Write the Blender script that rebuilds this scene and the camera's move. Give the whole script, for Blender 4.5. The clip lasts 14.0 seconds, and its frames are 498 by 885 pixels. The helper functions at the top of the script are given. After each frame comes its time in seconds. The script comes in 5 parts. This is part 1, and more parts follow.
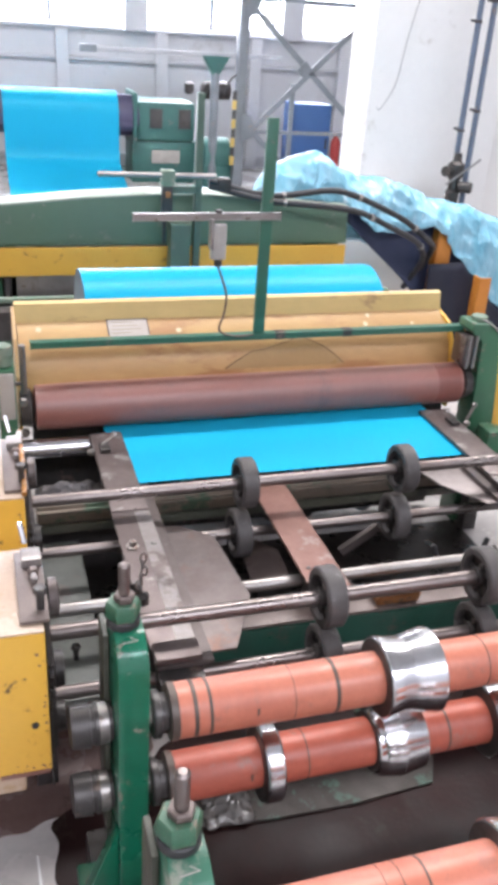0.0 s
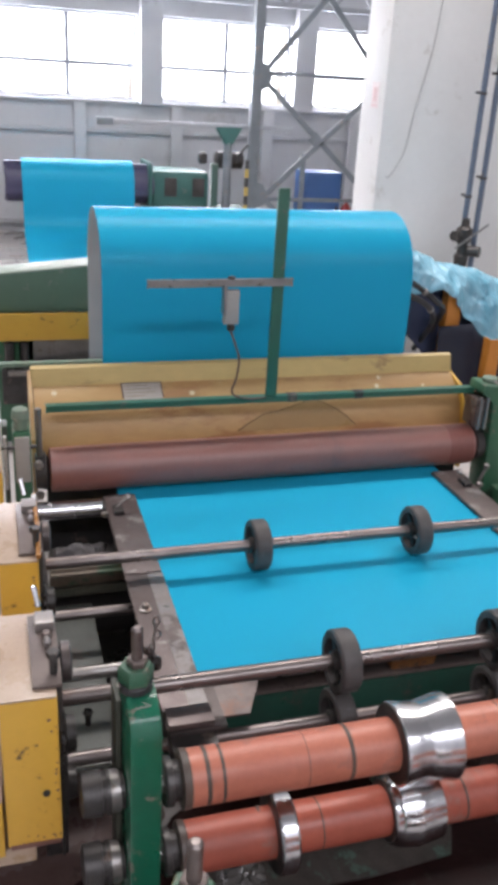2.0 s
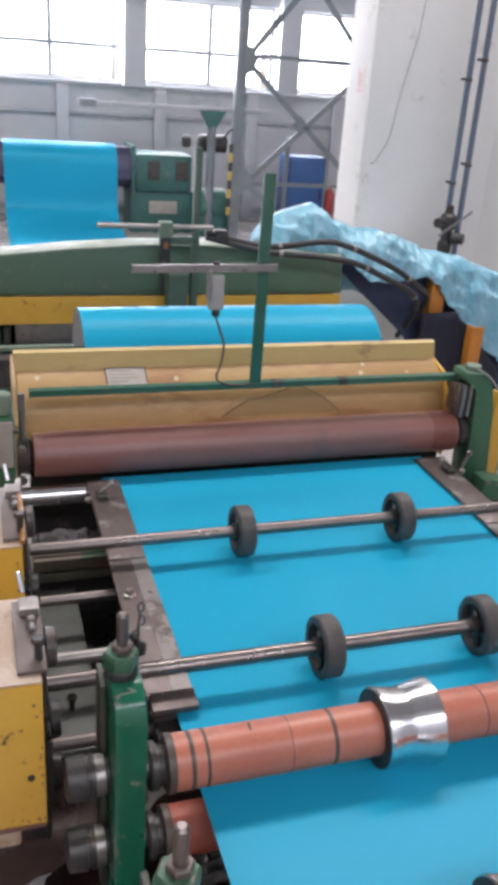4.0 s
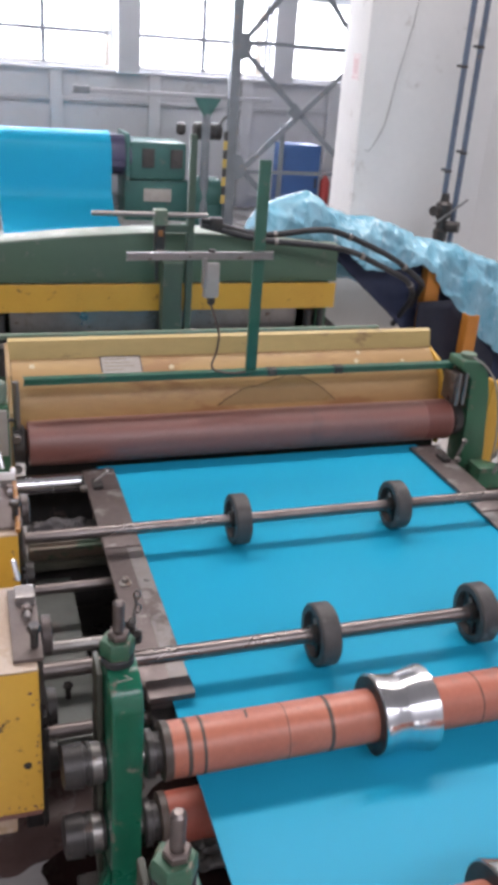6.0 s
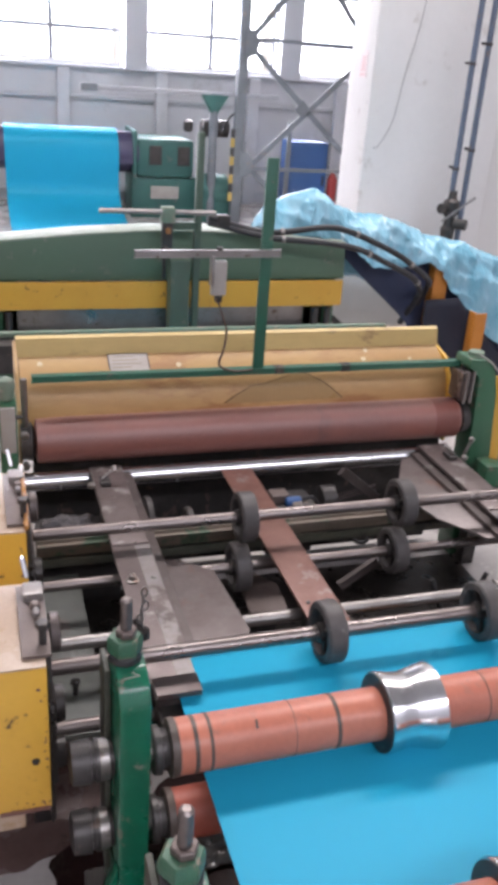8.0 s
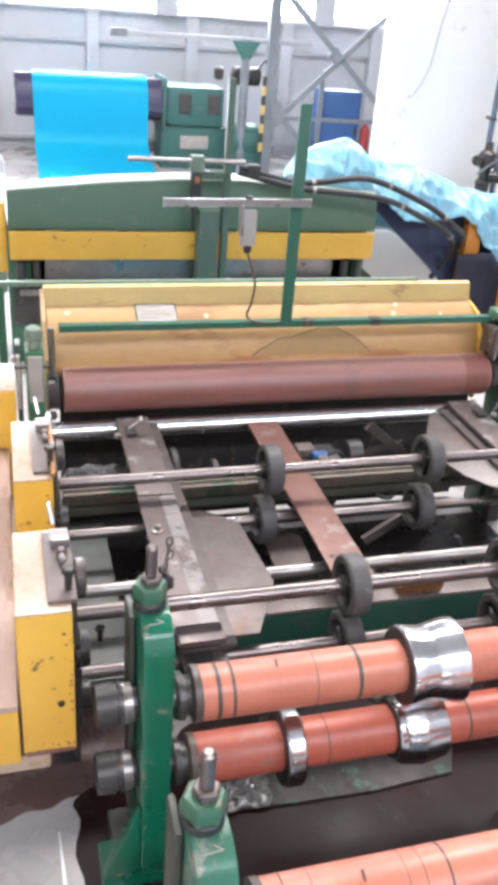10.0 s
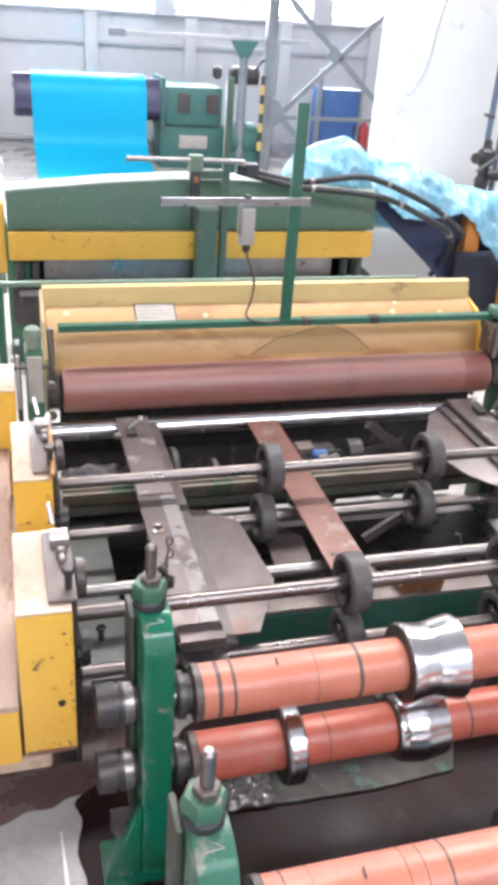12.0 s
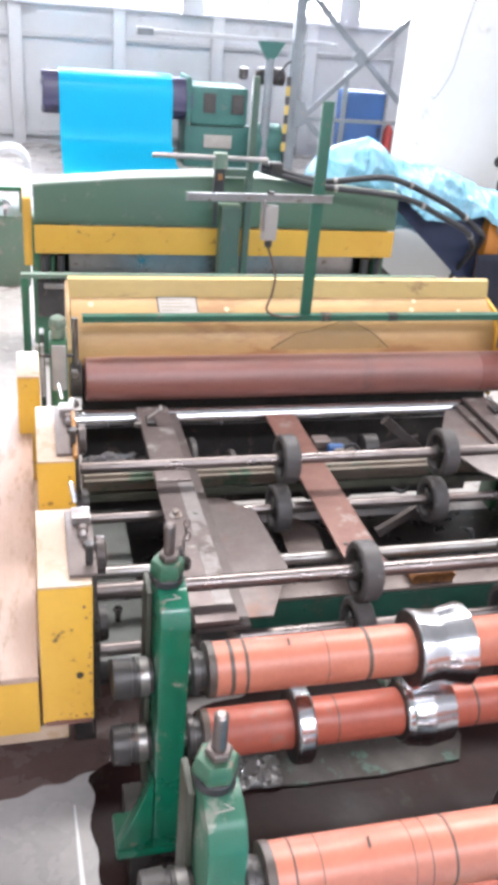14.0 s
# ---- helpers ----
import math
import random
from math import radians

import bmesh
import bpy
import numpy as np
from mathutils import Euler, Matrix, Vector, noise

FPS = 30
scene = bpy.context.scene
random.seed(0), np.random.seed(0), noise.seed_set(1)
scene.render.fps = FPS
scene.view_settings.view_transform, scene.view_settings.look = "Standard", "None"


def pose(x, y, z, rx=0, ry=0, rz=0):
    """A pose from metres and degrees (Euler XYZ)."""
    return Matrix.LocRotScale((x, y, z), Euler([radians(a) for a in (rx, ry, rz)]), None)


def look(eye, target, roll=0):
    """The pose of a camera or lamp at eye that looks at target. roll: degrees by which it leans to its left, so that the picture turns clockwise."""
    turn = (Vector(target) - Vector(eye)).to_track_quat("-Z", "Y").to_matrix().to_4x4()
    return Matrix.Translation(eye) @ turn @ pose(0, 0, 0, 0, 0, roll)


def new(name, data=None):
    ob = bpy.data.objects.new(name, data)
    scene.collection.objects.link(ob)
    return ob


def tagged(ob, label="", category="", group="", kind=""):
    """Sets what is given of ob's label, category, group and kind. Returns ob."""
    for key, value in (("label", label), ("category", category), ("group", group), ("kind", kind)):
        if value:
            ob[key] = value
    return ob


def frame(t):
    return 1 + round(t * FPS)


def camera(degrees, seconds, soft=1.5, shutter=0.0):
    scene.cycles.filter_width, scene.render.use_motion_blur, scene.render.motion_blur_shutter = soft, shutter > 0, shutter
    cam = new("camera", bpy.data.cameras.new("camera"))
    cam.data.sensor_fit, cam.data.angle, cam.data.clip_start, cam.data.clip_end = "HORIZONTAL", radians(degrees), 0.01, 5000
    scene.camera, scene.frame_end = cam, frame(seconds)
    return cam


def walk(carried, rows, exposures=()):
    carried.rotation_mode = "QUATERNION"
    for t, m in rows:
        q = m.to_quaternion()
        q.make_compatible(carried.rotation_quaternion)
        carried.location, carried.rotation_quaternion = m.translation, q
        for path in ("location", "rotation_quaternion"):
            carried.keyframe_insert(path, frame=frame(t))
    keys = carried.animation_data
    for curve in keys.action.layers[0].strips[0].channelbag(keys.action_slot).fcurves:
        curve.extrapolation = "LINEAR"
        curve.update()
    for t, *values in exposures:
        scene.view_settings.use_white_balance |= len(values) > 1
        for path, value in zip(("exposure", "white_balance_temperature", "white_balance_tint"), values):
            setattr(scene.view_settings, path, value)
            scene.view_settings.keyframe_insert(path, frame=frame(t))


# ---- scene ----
cam = camera(32.51, 14.0, soft=5.4)
PATH = [
    (0.0, pose(-0.3205, 0.0051, 1.6649, 63.337, -3.587, -16.572)),
    (0.5, pose(-0.3189, 0.0043, 1.6684, 63.975, -3.083, -15.763)),
    (1.0, pose(-0.3227, -0.0021, 1.6749, 66.421, -2.820, -15.499)),
    (1.5, pose(-0.3231, -0.0048, 1.6757, 66.984, -2.943, -15.667)),
    (2.0, pose(-0.3237, -0.0063, 1.6769, 67.311, -3.072, -15.846)),
    (2.5, pose(-0.3256, -0.0030, 1.6745, 67.011, -3.260, -16.155)),
    (3.0, pose(-0.3273, -0.0030, 1.6763, 66.691, -3.525, -16.516)),
    (5.5, pose(-0.3328, -0.0042, 1.6785, 65.983, -3.876, -17.046)),
    (6.0, pose(-0.3309, -0.0014, 1.6743, 65.702, -3.894, -17.174)),
    (6.5, pose(-0.3336, -0.0004, 1.6737, 65.642, -4.166, -17.297)),
    (7.0, pose(-0.3323, -0.0006, 1.6735, 65.578, -4.052, -17.338)),
    (7.5, pose(-0.3307, 0.0000, 1.6730, 65.451, -4.009, -17.234)),
    (8.0, pose(-0.3341, -0.0029, 1.6766, 65.494, -3.849, -16.733)),
    (8.5, pose(-0.3365, 0.0018, 1.6708, 64.382, -3.704, -15.400)),
    (11.0, pose(-0.3285, 0.0038, 1.6588, 62.253, -3.855, -14.597)),
    (11.5, pose(-0.3249, 0.0075, 1.6549, 62.397, -3.565, -14.555)),
    (12.0, pose(-0.3317, 0.0006, 1.6627, 62.382, -3.687, -14.856)),
    (12.5, pose(-0.3354, -0.0015, 1.6620, 62.264, -3.985, -14.955)),
    (13.0, pose(-0.3403, -0.0170, 1.6631, 62.473, -4.125, -13.790)),
    (13.5, pose(-0.3432, -0.0362, 1.6571, 62.240, -4.438, -13.260)),
    (14.0, pose(-0.3466, -0.0512, 1.6575, 62.364, -4.418, -13.203)),
]
walk(cam, PATH, exposures=[(0.0, 0.70, 6350, 16), (0.5, 0.52, 6350, 16), (1.0, 0.20, 6450, 16), (2.0, -0.02, 6500, 16), (3.0, -0.08, 6500, 16), (5.5, -0.12, 6500, 18), (6.5, -0.08, 6500, 18),
                          (7.5, 0.02, 6500, 20), (8.2, 0.22, 6450, 19), (8.7, 0.54, 6350, 16), (10.8, 0.94, 6300, 14), (14.0, 0.97, 6300, 14)])

# ---- world and lights ----
world = bpy.data.worlds.new("overcast_sky")
scene.world = world
world.use_nodes = True
wn = world.node_tree
sky = wn.nodes.new("ShaderNodeTexSky")
sky.sky_type, sky.sun_disc = "NISHITA", False
sky.sun_elevation, sky.sun_rotation, sky.dust_density = radians(40), radians(20), 4.0
hsv = wn.nodes.new("ShaderNodeHueSaturation")
hsv.inputs["Saturation"].default_value = 0.25
wn.links.new(sky.outputs[0], hsv.inputs["Color"])
wn.links.new(hsv.outputs[0], wn.nodes["Background"].inputs[0])
wn.nodes["Background"].inputs[1].default_value = 0.30


def area(name, size_x, size_y, watts, m, colour=(1.0, 0.98, 0.96)):
    d = bpy.data.lights.new(name, "AREA")
    d.shape, d.size, d.size_y, d.energy, d.color = "RECTANGLE", size_x, size_y, watts, colour
    ob = new(name, d)
    ob.matrix_basis = m
    return ob


WALL_Y = 10.3
SILL, HEAD = 1.448, 2.33
WINDOWS = [(-3.78, -2.275), (-1.995, -0.487), (-0.206, 1.30), (1.582, 3.09), (3.38, 4.885)]
for a, b in WINDOWS:
    area("window_light", b - a - 0.1, HEAD - SILL - 0.1, 84, look(((a + b) / 2, WALL_Y + 0.35, (SILL + HEAD) / 2), ((a + b) / 2, 0, 1.2)), (0.88, 0.93, 1.0))
# both skylights are unseen: warm one placed by the shadows, rear one added as fill
SKYLIGHTS = [(4.7, 440, (1.0, 0.985, 0.94)), (-4.2, 385, (0.92, 0.95, 1.0))]
for y, watts, tint in SKYLIGHTS:
    area("unseen_skylight_light", 9.0, 1.0, watts, look((1.0, y, 5.98), (1.0, y + 0.001, 0)), tint)


# ---- materials ----
def material(name, a, b=None, rough=0.5, metal=0.0, scale=6.0, mix=0.5, grain=0.12, bump=0.1, wear=None, wear_amount=0.0, wear_scale=9.0, coat=0.0, stretch=(1, 1, 1), rough_var=0.15, random_value=0.0):
    """Two tones broken up by noise, fine grain, a third tone where the surface is worn, and a fine bump."""
    m = bpy.data.materials.new(name)
    m.use_nodes = True
    nt = m.node_tree
    n, l = nt.nodes, nt.links
    bs = n["Principled BSDF"]
    tc = n.new("ShaderNodeTexCoord")
    mp = n.new("ShaderNodeMapping")
    mp.inputs["Scale"].default_value = stretch
    l.new(tc.outputs["Object"], mp.inputs["Vector"])

    def noise_at(s, detail=5.0, rgh=0.6):
        k = n.new("ShaderNodeTexNoise")
        k.inputs["Scale"].default_value, k.inputs["Detail"].default_value, k.inputs["Roughness"].default_value = s, detail, rgh
        l.new(mp.outputs[0], k.inputs["Vector"])
        return k.outputs["Fac"]

    def ramp(src, lo, hi, top=1.0, base=0.0):
        r = n.new("ShaderNodeMapRange")
        r.inputs["From Min"].default_value, r.inputs["From Max"].default_value = lo, hi
        r.inputs["To Min"].default_value, r.inputs["To Max"].default_value = base, top
        l.new(src, r.inputs["Value"])
        return r.outputs[0]

    def blend(fac, c1, c2):
        x = n.new("ShaderNodeMix")
        x.data_type = "RGBA"
        l.new(fac, x.inputs[0])
        for sock, c in ((x.inputs[6], c1), (x.inputs[7], c2)):
            if isinstance(c, tuple):
                sock.default_value = (*c, 1)
            else:
                l.new(c, sock)
        return x.outputs[2]

    b = b or tuple(v * 0.75 for v in a)
    big = noise_at(scale)
    fine = noise_at(scale * 14, 4.0)
    col = blend(ramp(big, 0.5 - 0.25, 0.5 + 0.25, mix * 2 if mix < 0.5 else 1.0), a, b)
    col = blend(ramp(fine, 0.3, 0.75, grain), col, tuple(v * 0.35 for v in b))
    if wear:
        w = noise_at(wear_scale, 8.0, 0.7)
        col = blend(ramp(w, 0.62 - wear_amount * 0.3, 0.68 - wear_amount * 0.3), col, wear)
    if random_value:
        oi = n.new("ShaderNodeObjectInfo")
        hs = n.new("ShaderNodeHueSaturation")
        l.new(ramp(oi.outputs["Random"], 0, 1, 1 + random_value, 1 - random_value), hs.inputs["Value"])
        l.new(col, hs.inputs["Color"])
        col = hs.outputs[0]
    l.new(col, bs.inputs["Base Color"])
    l.new(ramp(big, 0.3, 0.7, min(1, rough + rough_var), max(0.02, rough - rough_var)), bs.inputs["Roughness"])
    bs.inputs["Metallic"].default_value = metal
    bs.inputs["Coat Weight"].default_value = coat
    bp = n.new("ShaderNodeBump")
    bp.inputs["Strength"].default_value, bp.inputs["Distance"].default_value = bump, 0.004
    l.new(fine, bp.inputs["Height"])
    l.new(bp.outputs[0], bs.inputs["Normal"])
    return m


M = {}
M["concrete_floor"] = material("oily_concrete", (0.54, 0.51, 0.495), (0.43, 0.395, 0.375), 0.25, 0, 2.2, 0.6, 0.2, 0.15, (0.20, 0.155, 0.14), 0.08, 2.4, rough_var=0.15)
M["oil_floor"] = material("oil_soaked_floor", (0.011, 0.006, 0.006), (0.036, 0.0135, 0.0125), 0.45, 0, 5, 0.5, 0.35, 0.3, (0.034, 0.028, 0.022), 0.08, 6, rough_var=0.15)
M["wall_panel"] = material("pale_wall_panel", (0.55, 0.56, 0.58), (0.50, 0.51, 0.53), 0.6, 0, 0.9, 0.5, 0.05, 0.05, (0.42, 0.42, 0.43), 0.05, 1.5)
M["wall_trim"] = material("grey_wall_trim", (0.50, 0.51, 0.53), (0.43, 0.44, 0.46), 0.6, 0, 2, 0.5, 0.1)
M["lattice"] = material("grey_roof_steel", (0.40, 0.41, 0.43), (0.30, 0.31, 0.34), 0.6, 0, 2, 0.5, 0.1)
M["plaster"] = material("white_column_plaster", (0.80, 0.785, 0.77), (0.74, 0.725, 0.71), 0.75, 0, 1.4, 0.5, 0.05, 0.25, (0.60, 0.57, 0.54), -0.02, 3.0)
M["green"] = material("green_machine_paint", (0.035, 0.155, 0.075), (0.05, 0.13, 0.075), 0.4, 0, 7, 0.5, 0.15, 0.15, (0.16, 0.15, 0.11), 0.12, 22, rough_var=0.12)
M["bright_green"] = material("fresh_green_paint", (0.0, 0.150, 0.078), (0.012, 0.108, 0.060), 0.3, 0, 9, 0.5, 0.14, 0.12, (0.20, 0.18, 0.14), 0.07, 22, coat=0.25, rough_var=0.1)
M["worn_green"] = material("worn_green_paint", (0.02, 0.145, 0.08), (0.07, 0.12, 0.075), 0.45, 0, 16, 0.5, 0.2, 0.2, (0.19, 0.155, 0.115), 0.3, 24)
M["dark_green"] = material("dark_oily_green", (0.012, 0.075, 0.05), (0.015, 0.05, 0.036), 0.4, 0, 8, 0.5, 0.25, 0.15, (0.06, 0.055, 0.045), 0.1, 12)
M["grimy"] = material("grimy_casting", (0.035, 0.085, 0.06), (0.08, 0.062, 0.05), 0.5, 0, 10, 0.5, 0.25, 0.25, (0.14, 0.11, 0.09), 0.12, 16)
M["dusted_green"] = material("dust_covered_green_paint", (0.012, 0.145, 0.08), (0.06, 0.15, 0.10), 0.4, 0, 6, 0.5, 0.15, 0.15, (0.22, 0.24, 0.19), 0.26, 11)
M["dusty_green"] = material("dusty_green_paint", (0.12, 0.22, 0.15), (0.19, 0.22, 0.17), 0.6, 0, 9, 0.5, 0.15, 0.15, (0.30, 0.27, 0.22), 0.15, 18)
M["beam_green"] = material("beam_green_paint", (0.085, 0.165, 0.105), (0.10, 0.155, 0.11), 0.5, 0, 2.2, 0.5, 0.1, 0.06, (0.17, 0.19, 0.15), 0.08, 9)
M["yellow"] = material("yellow_machine_paint", (0.69, 0.40, 0.055), (0.62, 0.335, 0.045), 0.42, 0, 5, 0.4, 0.08, 0.1, (0.10, 0.06, 0.03), 0.0, 20)
M["old_yellow"] = material("old_yellow_paint", (0.56, 0.382, 0.165), (0.43, 0.245, 0.095), 0.38, 0, 4.5, 0.5, 0.16, 0.1, (0.36, 0.19, 0.08), 0.24, 6, stretch=(0.3, 1, 1))
M["lip_yellow"] = material("guard_lip_paint", (0.63, 0.475, 0.19), (0.55, 0.39, 0.15), 0.4, 0, 4, 0.5, 0.14, 0.1, (0.36, 0.24, 0.10), 0.1, 12, stretch=(0.4, 1, 1))
# worn cream paint, paled further for the light on the guard tops
M["cream"] = material("worn_lit_cream", (0.50, 0.38, 0.28), (0.40, 0.28, 0.20), 0.33, 0, 9, 0.5, 0.18, 0.1, (0.36, 0.24, 0.14), 0.12, 12)
M["plywood"] = material("worn_plywood", (0.46, 0.32, 0.26), (0.37, 0.245, 0.19), 0.38, 0, 7, 0.5, 0.2, 0.1, (0.27, 0.17, 0.12), 0.3, 10, stretch=(2.5, 0.5, 1))
M["orange"] = material("orange_roller_paint", (0.56, 0.205, 0.13), (0.45, 0.135, 0.085), 0.42, 0, 6, 0.5, 0.18, 0.06, (0.38, 0.145, 0.10), 0.14, 14, coat=0.05)
# orange darkened for the shade under the sheet, plus some roller dirt
M["orange_dirty"] = material("shaded_soiled_roller_paint", (0.45, 0.112, 0.068), (0.34, 0.082, 0.053), 0.44, 0, 5, 0.5, 0.2, 0.08, (0.30, 0.125, 0.095), 0.15, 6)
M["red_roller"] = material("brown_red_rubber", (0.27, 0.088, 0.062), (0.215, 0.084, 0.066), 0.5, 0, 3, 0.5, 0.16, 0.06, (0.17, 0.068, 0.054), 0.02, 5, coat=0.6, stretch=(1.4, 0.5, 0.5), rough_var=0.06)
M["chrome"] = material("polished_chrome", (0.78, 0.78, 0.79), (0.62, 0.62, 0.64), 0.20, 1.0, 9, 0.5, 0.06, 0.05, stretch=(6, 0.6, 0.6), rough_var=0.08)
M["steel"] = material("bare_steel", (0.39, 0.372, 0.36), (0.28, 0.255, 0.24), 0.36, 0.9, 8, 0.5, 0.2, 0.12, (0.15, 0.108, 0.085), 0.08, 20, rough_var=0.12)
M["shaft"] = material("worn_shaft_steel", (0.285, 0.25, 0.24), (0.17, 0.14, 0.13), 0.33, 0.85, 10, 0.5, 0.2, 0.08, (0.17, 0.13, 0.115), 0.08, 9, stretch=(0.4, 1, 1))
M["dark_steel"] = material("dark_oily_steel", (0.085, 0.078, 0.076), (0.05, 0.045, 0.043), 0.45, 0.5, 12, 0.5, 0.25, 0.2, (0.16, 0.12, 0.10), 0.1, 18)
M["guide_steel"] = material("scuffed_guide_steel", (0.19, 0.155, 0.148), (0.11, 0.085, 0.08), 0.40, 0.55, 9, 0.5, 0.25, 0.15, (0.26, 0.24, 0.23), 0.2, 13)
M["edge_steel"] = material("worn_edge_steel", (0.39, 0.365, 0.355), (0.25, 0.22, 0.21), 0.36, 0.6, 16, 0.5, 0.3, 0.1, (0.15, 0.12, 0.112), 0.26, 9)
M["plate_steel"] = material("brown_plate_steel", (0.13, 0.11, 0.105), (0.085, 0.065, 0.06), 0.42, 0.45, 8, 0.5, 0.2, 0.15, (0.18, 0.165, 0.155), 0.1, 14)
M["rust"] = material("rust_red_strip", (0.25, 0.135, 0.108), (0.145, 0.052, 0.036), 0.42, 0.2, 7, 0.5, 0.25, 0.15, (0.24, 0.18, 0.165), 0.1, 9)
M["rubber"] = material("grey_wheel_rubber", (0.092, 0.083, 0.081), (0.06, 0.053, 0.052), 0.58, 0, 14, 0.5, 0.2, 0.2, (0.13, 0.125, 0.12), 0.12, 20)
M["black_grease"] = material("black_grease", (0.020, 0.017, 0.016), (0.035, 0.028, 0.025), 0.35, 0.2, 14, 0.5, 0.3, 0.3)
M["black_rubber"] = material("black_hose_rubber", (0.022, 0.022, 0.025), (0.035, 0.033, 0.035), 0.5, 0, 10, 0.5, 0.1, 0.1)
M["band"] = material("dark_band", (0.065, 0.055, 0.05), (0.12, 0.08, 0.06), 0.5, 0, 14, 0.5, 0.2, 0.1)
M["blue_sheet"] = material("blue_coated_sheet", (0.010, 0.36, 0.56), (0.010, 0.345, 0.54), 0.31, 0, 0.7, 0.5, 0.0, 0.0, rough_var=0.04)
M["grey_plate"] = material("grey_machine_plate", (0.13, 0.14, 0.125), (0.09, 0.095, 0.085), 0.5, 0.1, 8, 0.5, 0.25, 0.15, (0.11, 0.095, 0.085), 0.18, 12)
M["sheet_back"] = material("pale_sheet_back", (0.62, 0.63, 0.63), (0.55, 0.56, 0.57), 0.4, 0, 3, 0.5, 0.05, 0.0)
# whitish tones put crease highlights into the blue of the plastic
M["tarp"] = material("highlighted_blue_tarp", (0.11, 0.39, 0.54), (0.33, 0.57, 0.68), 0.22, 0, 6, 0.5, 0.08, 0.6, (0.62, 0.77, 0.83), 0.04, 9, stretch=(1.6, 0.8, 0.7), rough_var=0.1, coat=0.3)
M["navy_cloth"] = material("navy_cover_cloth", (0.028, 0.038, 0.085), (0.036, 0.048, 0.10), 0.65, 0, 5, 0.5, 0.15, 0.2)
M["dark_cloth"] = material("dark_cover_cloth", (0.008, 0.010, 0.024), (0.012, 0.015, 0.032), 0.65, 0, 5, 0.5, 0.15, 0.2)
M["orange_paint"] = material("orange_post_paint", (0.62, 0.24, 0.03), (0.5, 0.18, 0.03), 0.5, 0, 8, 0.5, 0.15)
M["blue_paint"] = material("blue_cabinet_paint", (0.028, 0.10, 0.28), (0.025, 0.085, 0.24), 0.45, 0, 3, 0.5, 0.08)
M["pipe_blue"] = material("blue_grey_pipe_paint", (0.13, 0.17, 0.24), (0.10, 0.12, 0.17), 0.45, 0, 8, 0.5, 0.12, 0.1, (0.2, 0.15, 0.12), 0.08, 15)
M["truss"] = material("grey_truss_paint", (0.21, 0.235, 0.26), (0.15, 0.17, 0.19), 0.55, 0, 6, 0.5, 0.15, 0.1, (0.26, 0.22, 0.19), 0.08, 9)
M["purple"] = material("purple_drum_paint", (0.08, 0.07, 0.14), (0.055, 0.05, 0.10), 0.4, 0, 5, 0.5, 0.1)
M["teal"] = material("teal_machine_paint", (0.035, 0.14, 0.12), (0.03, 0.11, 0.10), 0.45, 0, 4, 0.5, 0.12, 0.1, (0.12, 0.14, 0.13), 0.06, 8)
M["grey_plastic"] = material("grey_sensor_case", (0.42, 0.40, 0.37), (0.34, 0.31, 0.28), 0.5, 0, 12, 0.5, 0.12)
M["pale_label"] = material("faded_label_plate", (0.40, 0.355, 0.32), (0.34, 0.30, 0.27), 0.45, 0.0, 14, 0.5, 0.1)
M["plastic"] = material("clear_plastic_wrap", (0.17, 0.155, 0.145), (0.10, 0.09, 0.086), 0.15, 0, 12, 0.5, 0.2, 0.3, coat=0.6)
M["pale_board"] = material("dirty_board", (0.20, 0.17, 0.15), (0.13, 0.12, 0.10), 0.5, 0, 9, 0.5, 0.3, 0.2, (0.06, 0.14, 0.10), 0.2, 12)
M["rag"] = material("blue_grey_rag", (0.09, 0.088, 0.10), (0.13, 0.115, 0.11), 0.8, 0, 14, 0.5, 0.2, 0.4)
M["ink"] = material("faded_ink", (0.28, 0.24, 0.18), (0.24, 0.2, 0.15), 0.5)
M["pink_paper"] = material("faded_pink_notice", (0.80, 0.70, 0.69), (0.76, 0.66, 0.65), 0.6, 0, 10)
M["red_ink"] = material("red_notice_ink", (0.68, 0.45, 0.45), (0.64, 0.42, 0.42), 0.6)
M["cable"] = material("brown_cable", (0.14, 0.085, 0.065), (0.10, 0.06, 0.05), 0.5, 0, 20)
M["grey_cable"] = material("grey_wall_cable", (0.30, 0.29, 0.28), (0.25, 0.24, 0.24), 0.6)
M["stain_rim"] = material("oil_stain_rim", (0.13, 0.075, 0.03), (0.20, 0.12, 0.05), 0.35, 0, 12, 0.5, 0.1)
M["roller_band"] = material("darker_rubber_band", (0.235, 0.078, 0.058), (0.18, 0.066, 0.053), 0.42, 0, 5, 0.5, 0.15, 0.06)
M["stain"] = material("old_oil_stain", (0.39, 0.26, 0.11), (0.33, 0.21, 0.085), 0.35, 0, 8, 0.5, 0.1)
M["white_spot"] = material("bare_metal_patch", (0.72, 0.62, 0.42), (0.66, 0.55, 0.36), 0.3, 0, 20)
M["black_yellow"] = material("hazard_black", (0.03, 0.03, 0.03), (0.05, 0.05, 0.05), 0.5)
M["hazard_yellow"] = material("hazard_yellow", (0.62, 0.44, 0.10), (0.5, 0.36, 0.1), 0.5)
M["roof"] = material("roof_sheet", (0.50, 0.50, 0.50), (0.42, 0.42, 0.43), 0.7, 0, 1.0)
M["red_paint"] = material("red_paint", (0.42, 0.05, 0.04), (0.36, 0.04, 0.04), 0.45)
M["infeed_steel"] = material("rust_tinged_plate_steel", (0.23, 0.205, 0.20), (0.115, 0.085, 0.077), 0.42, 0.5, 5, 0.5, 0.25, 0.12, (0.17, 0.10, 0.078), 0.08, 6)
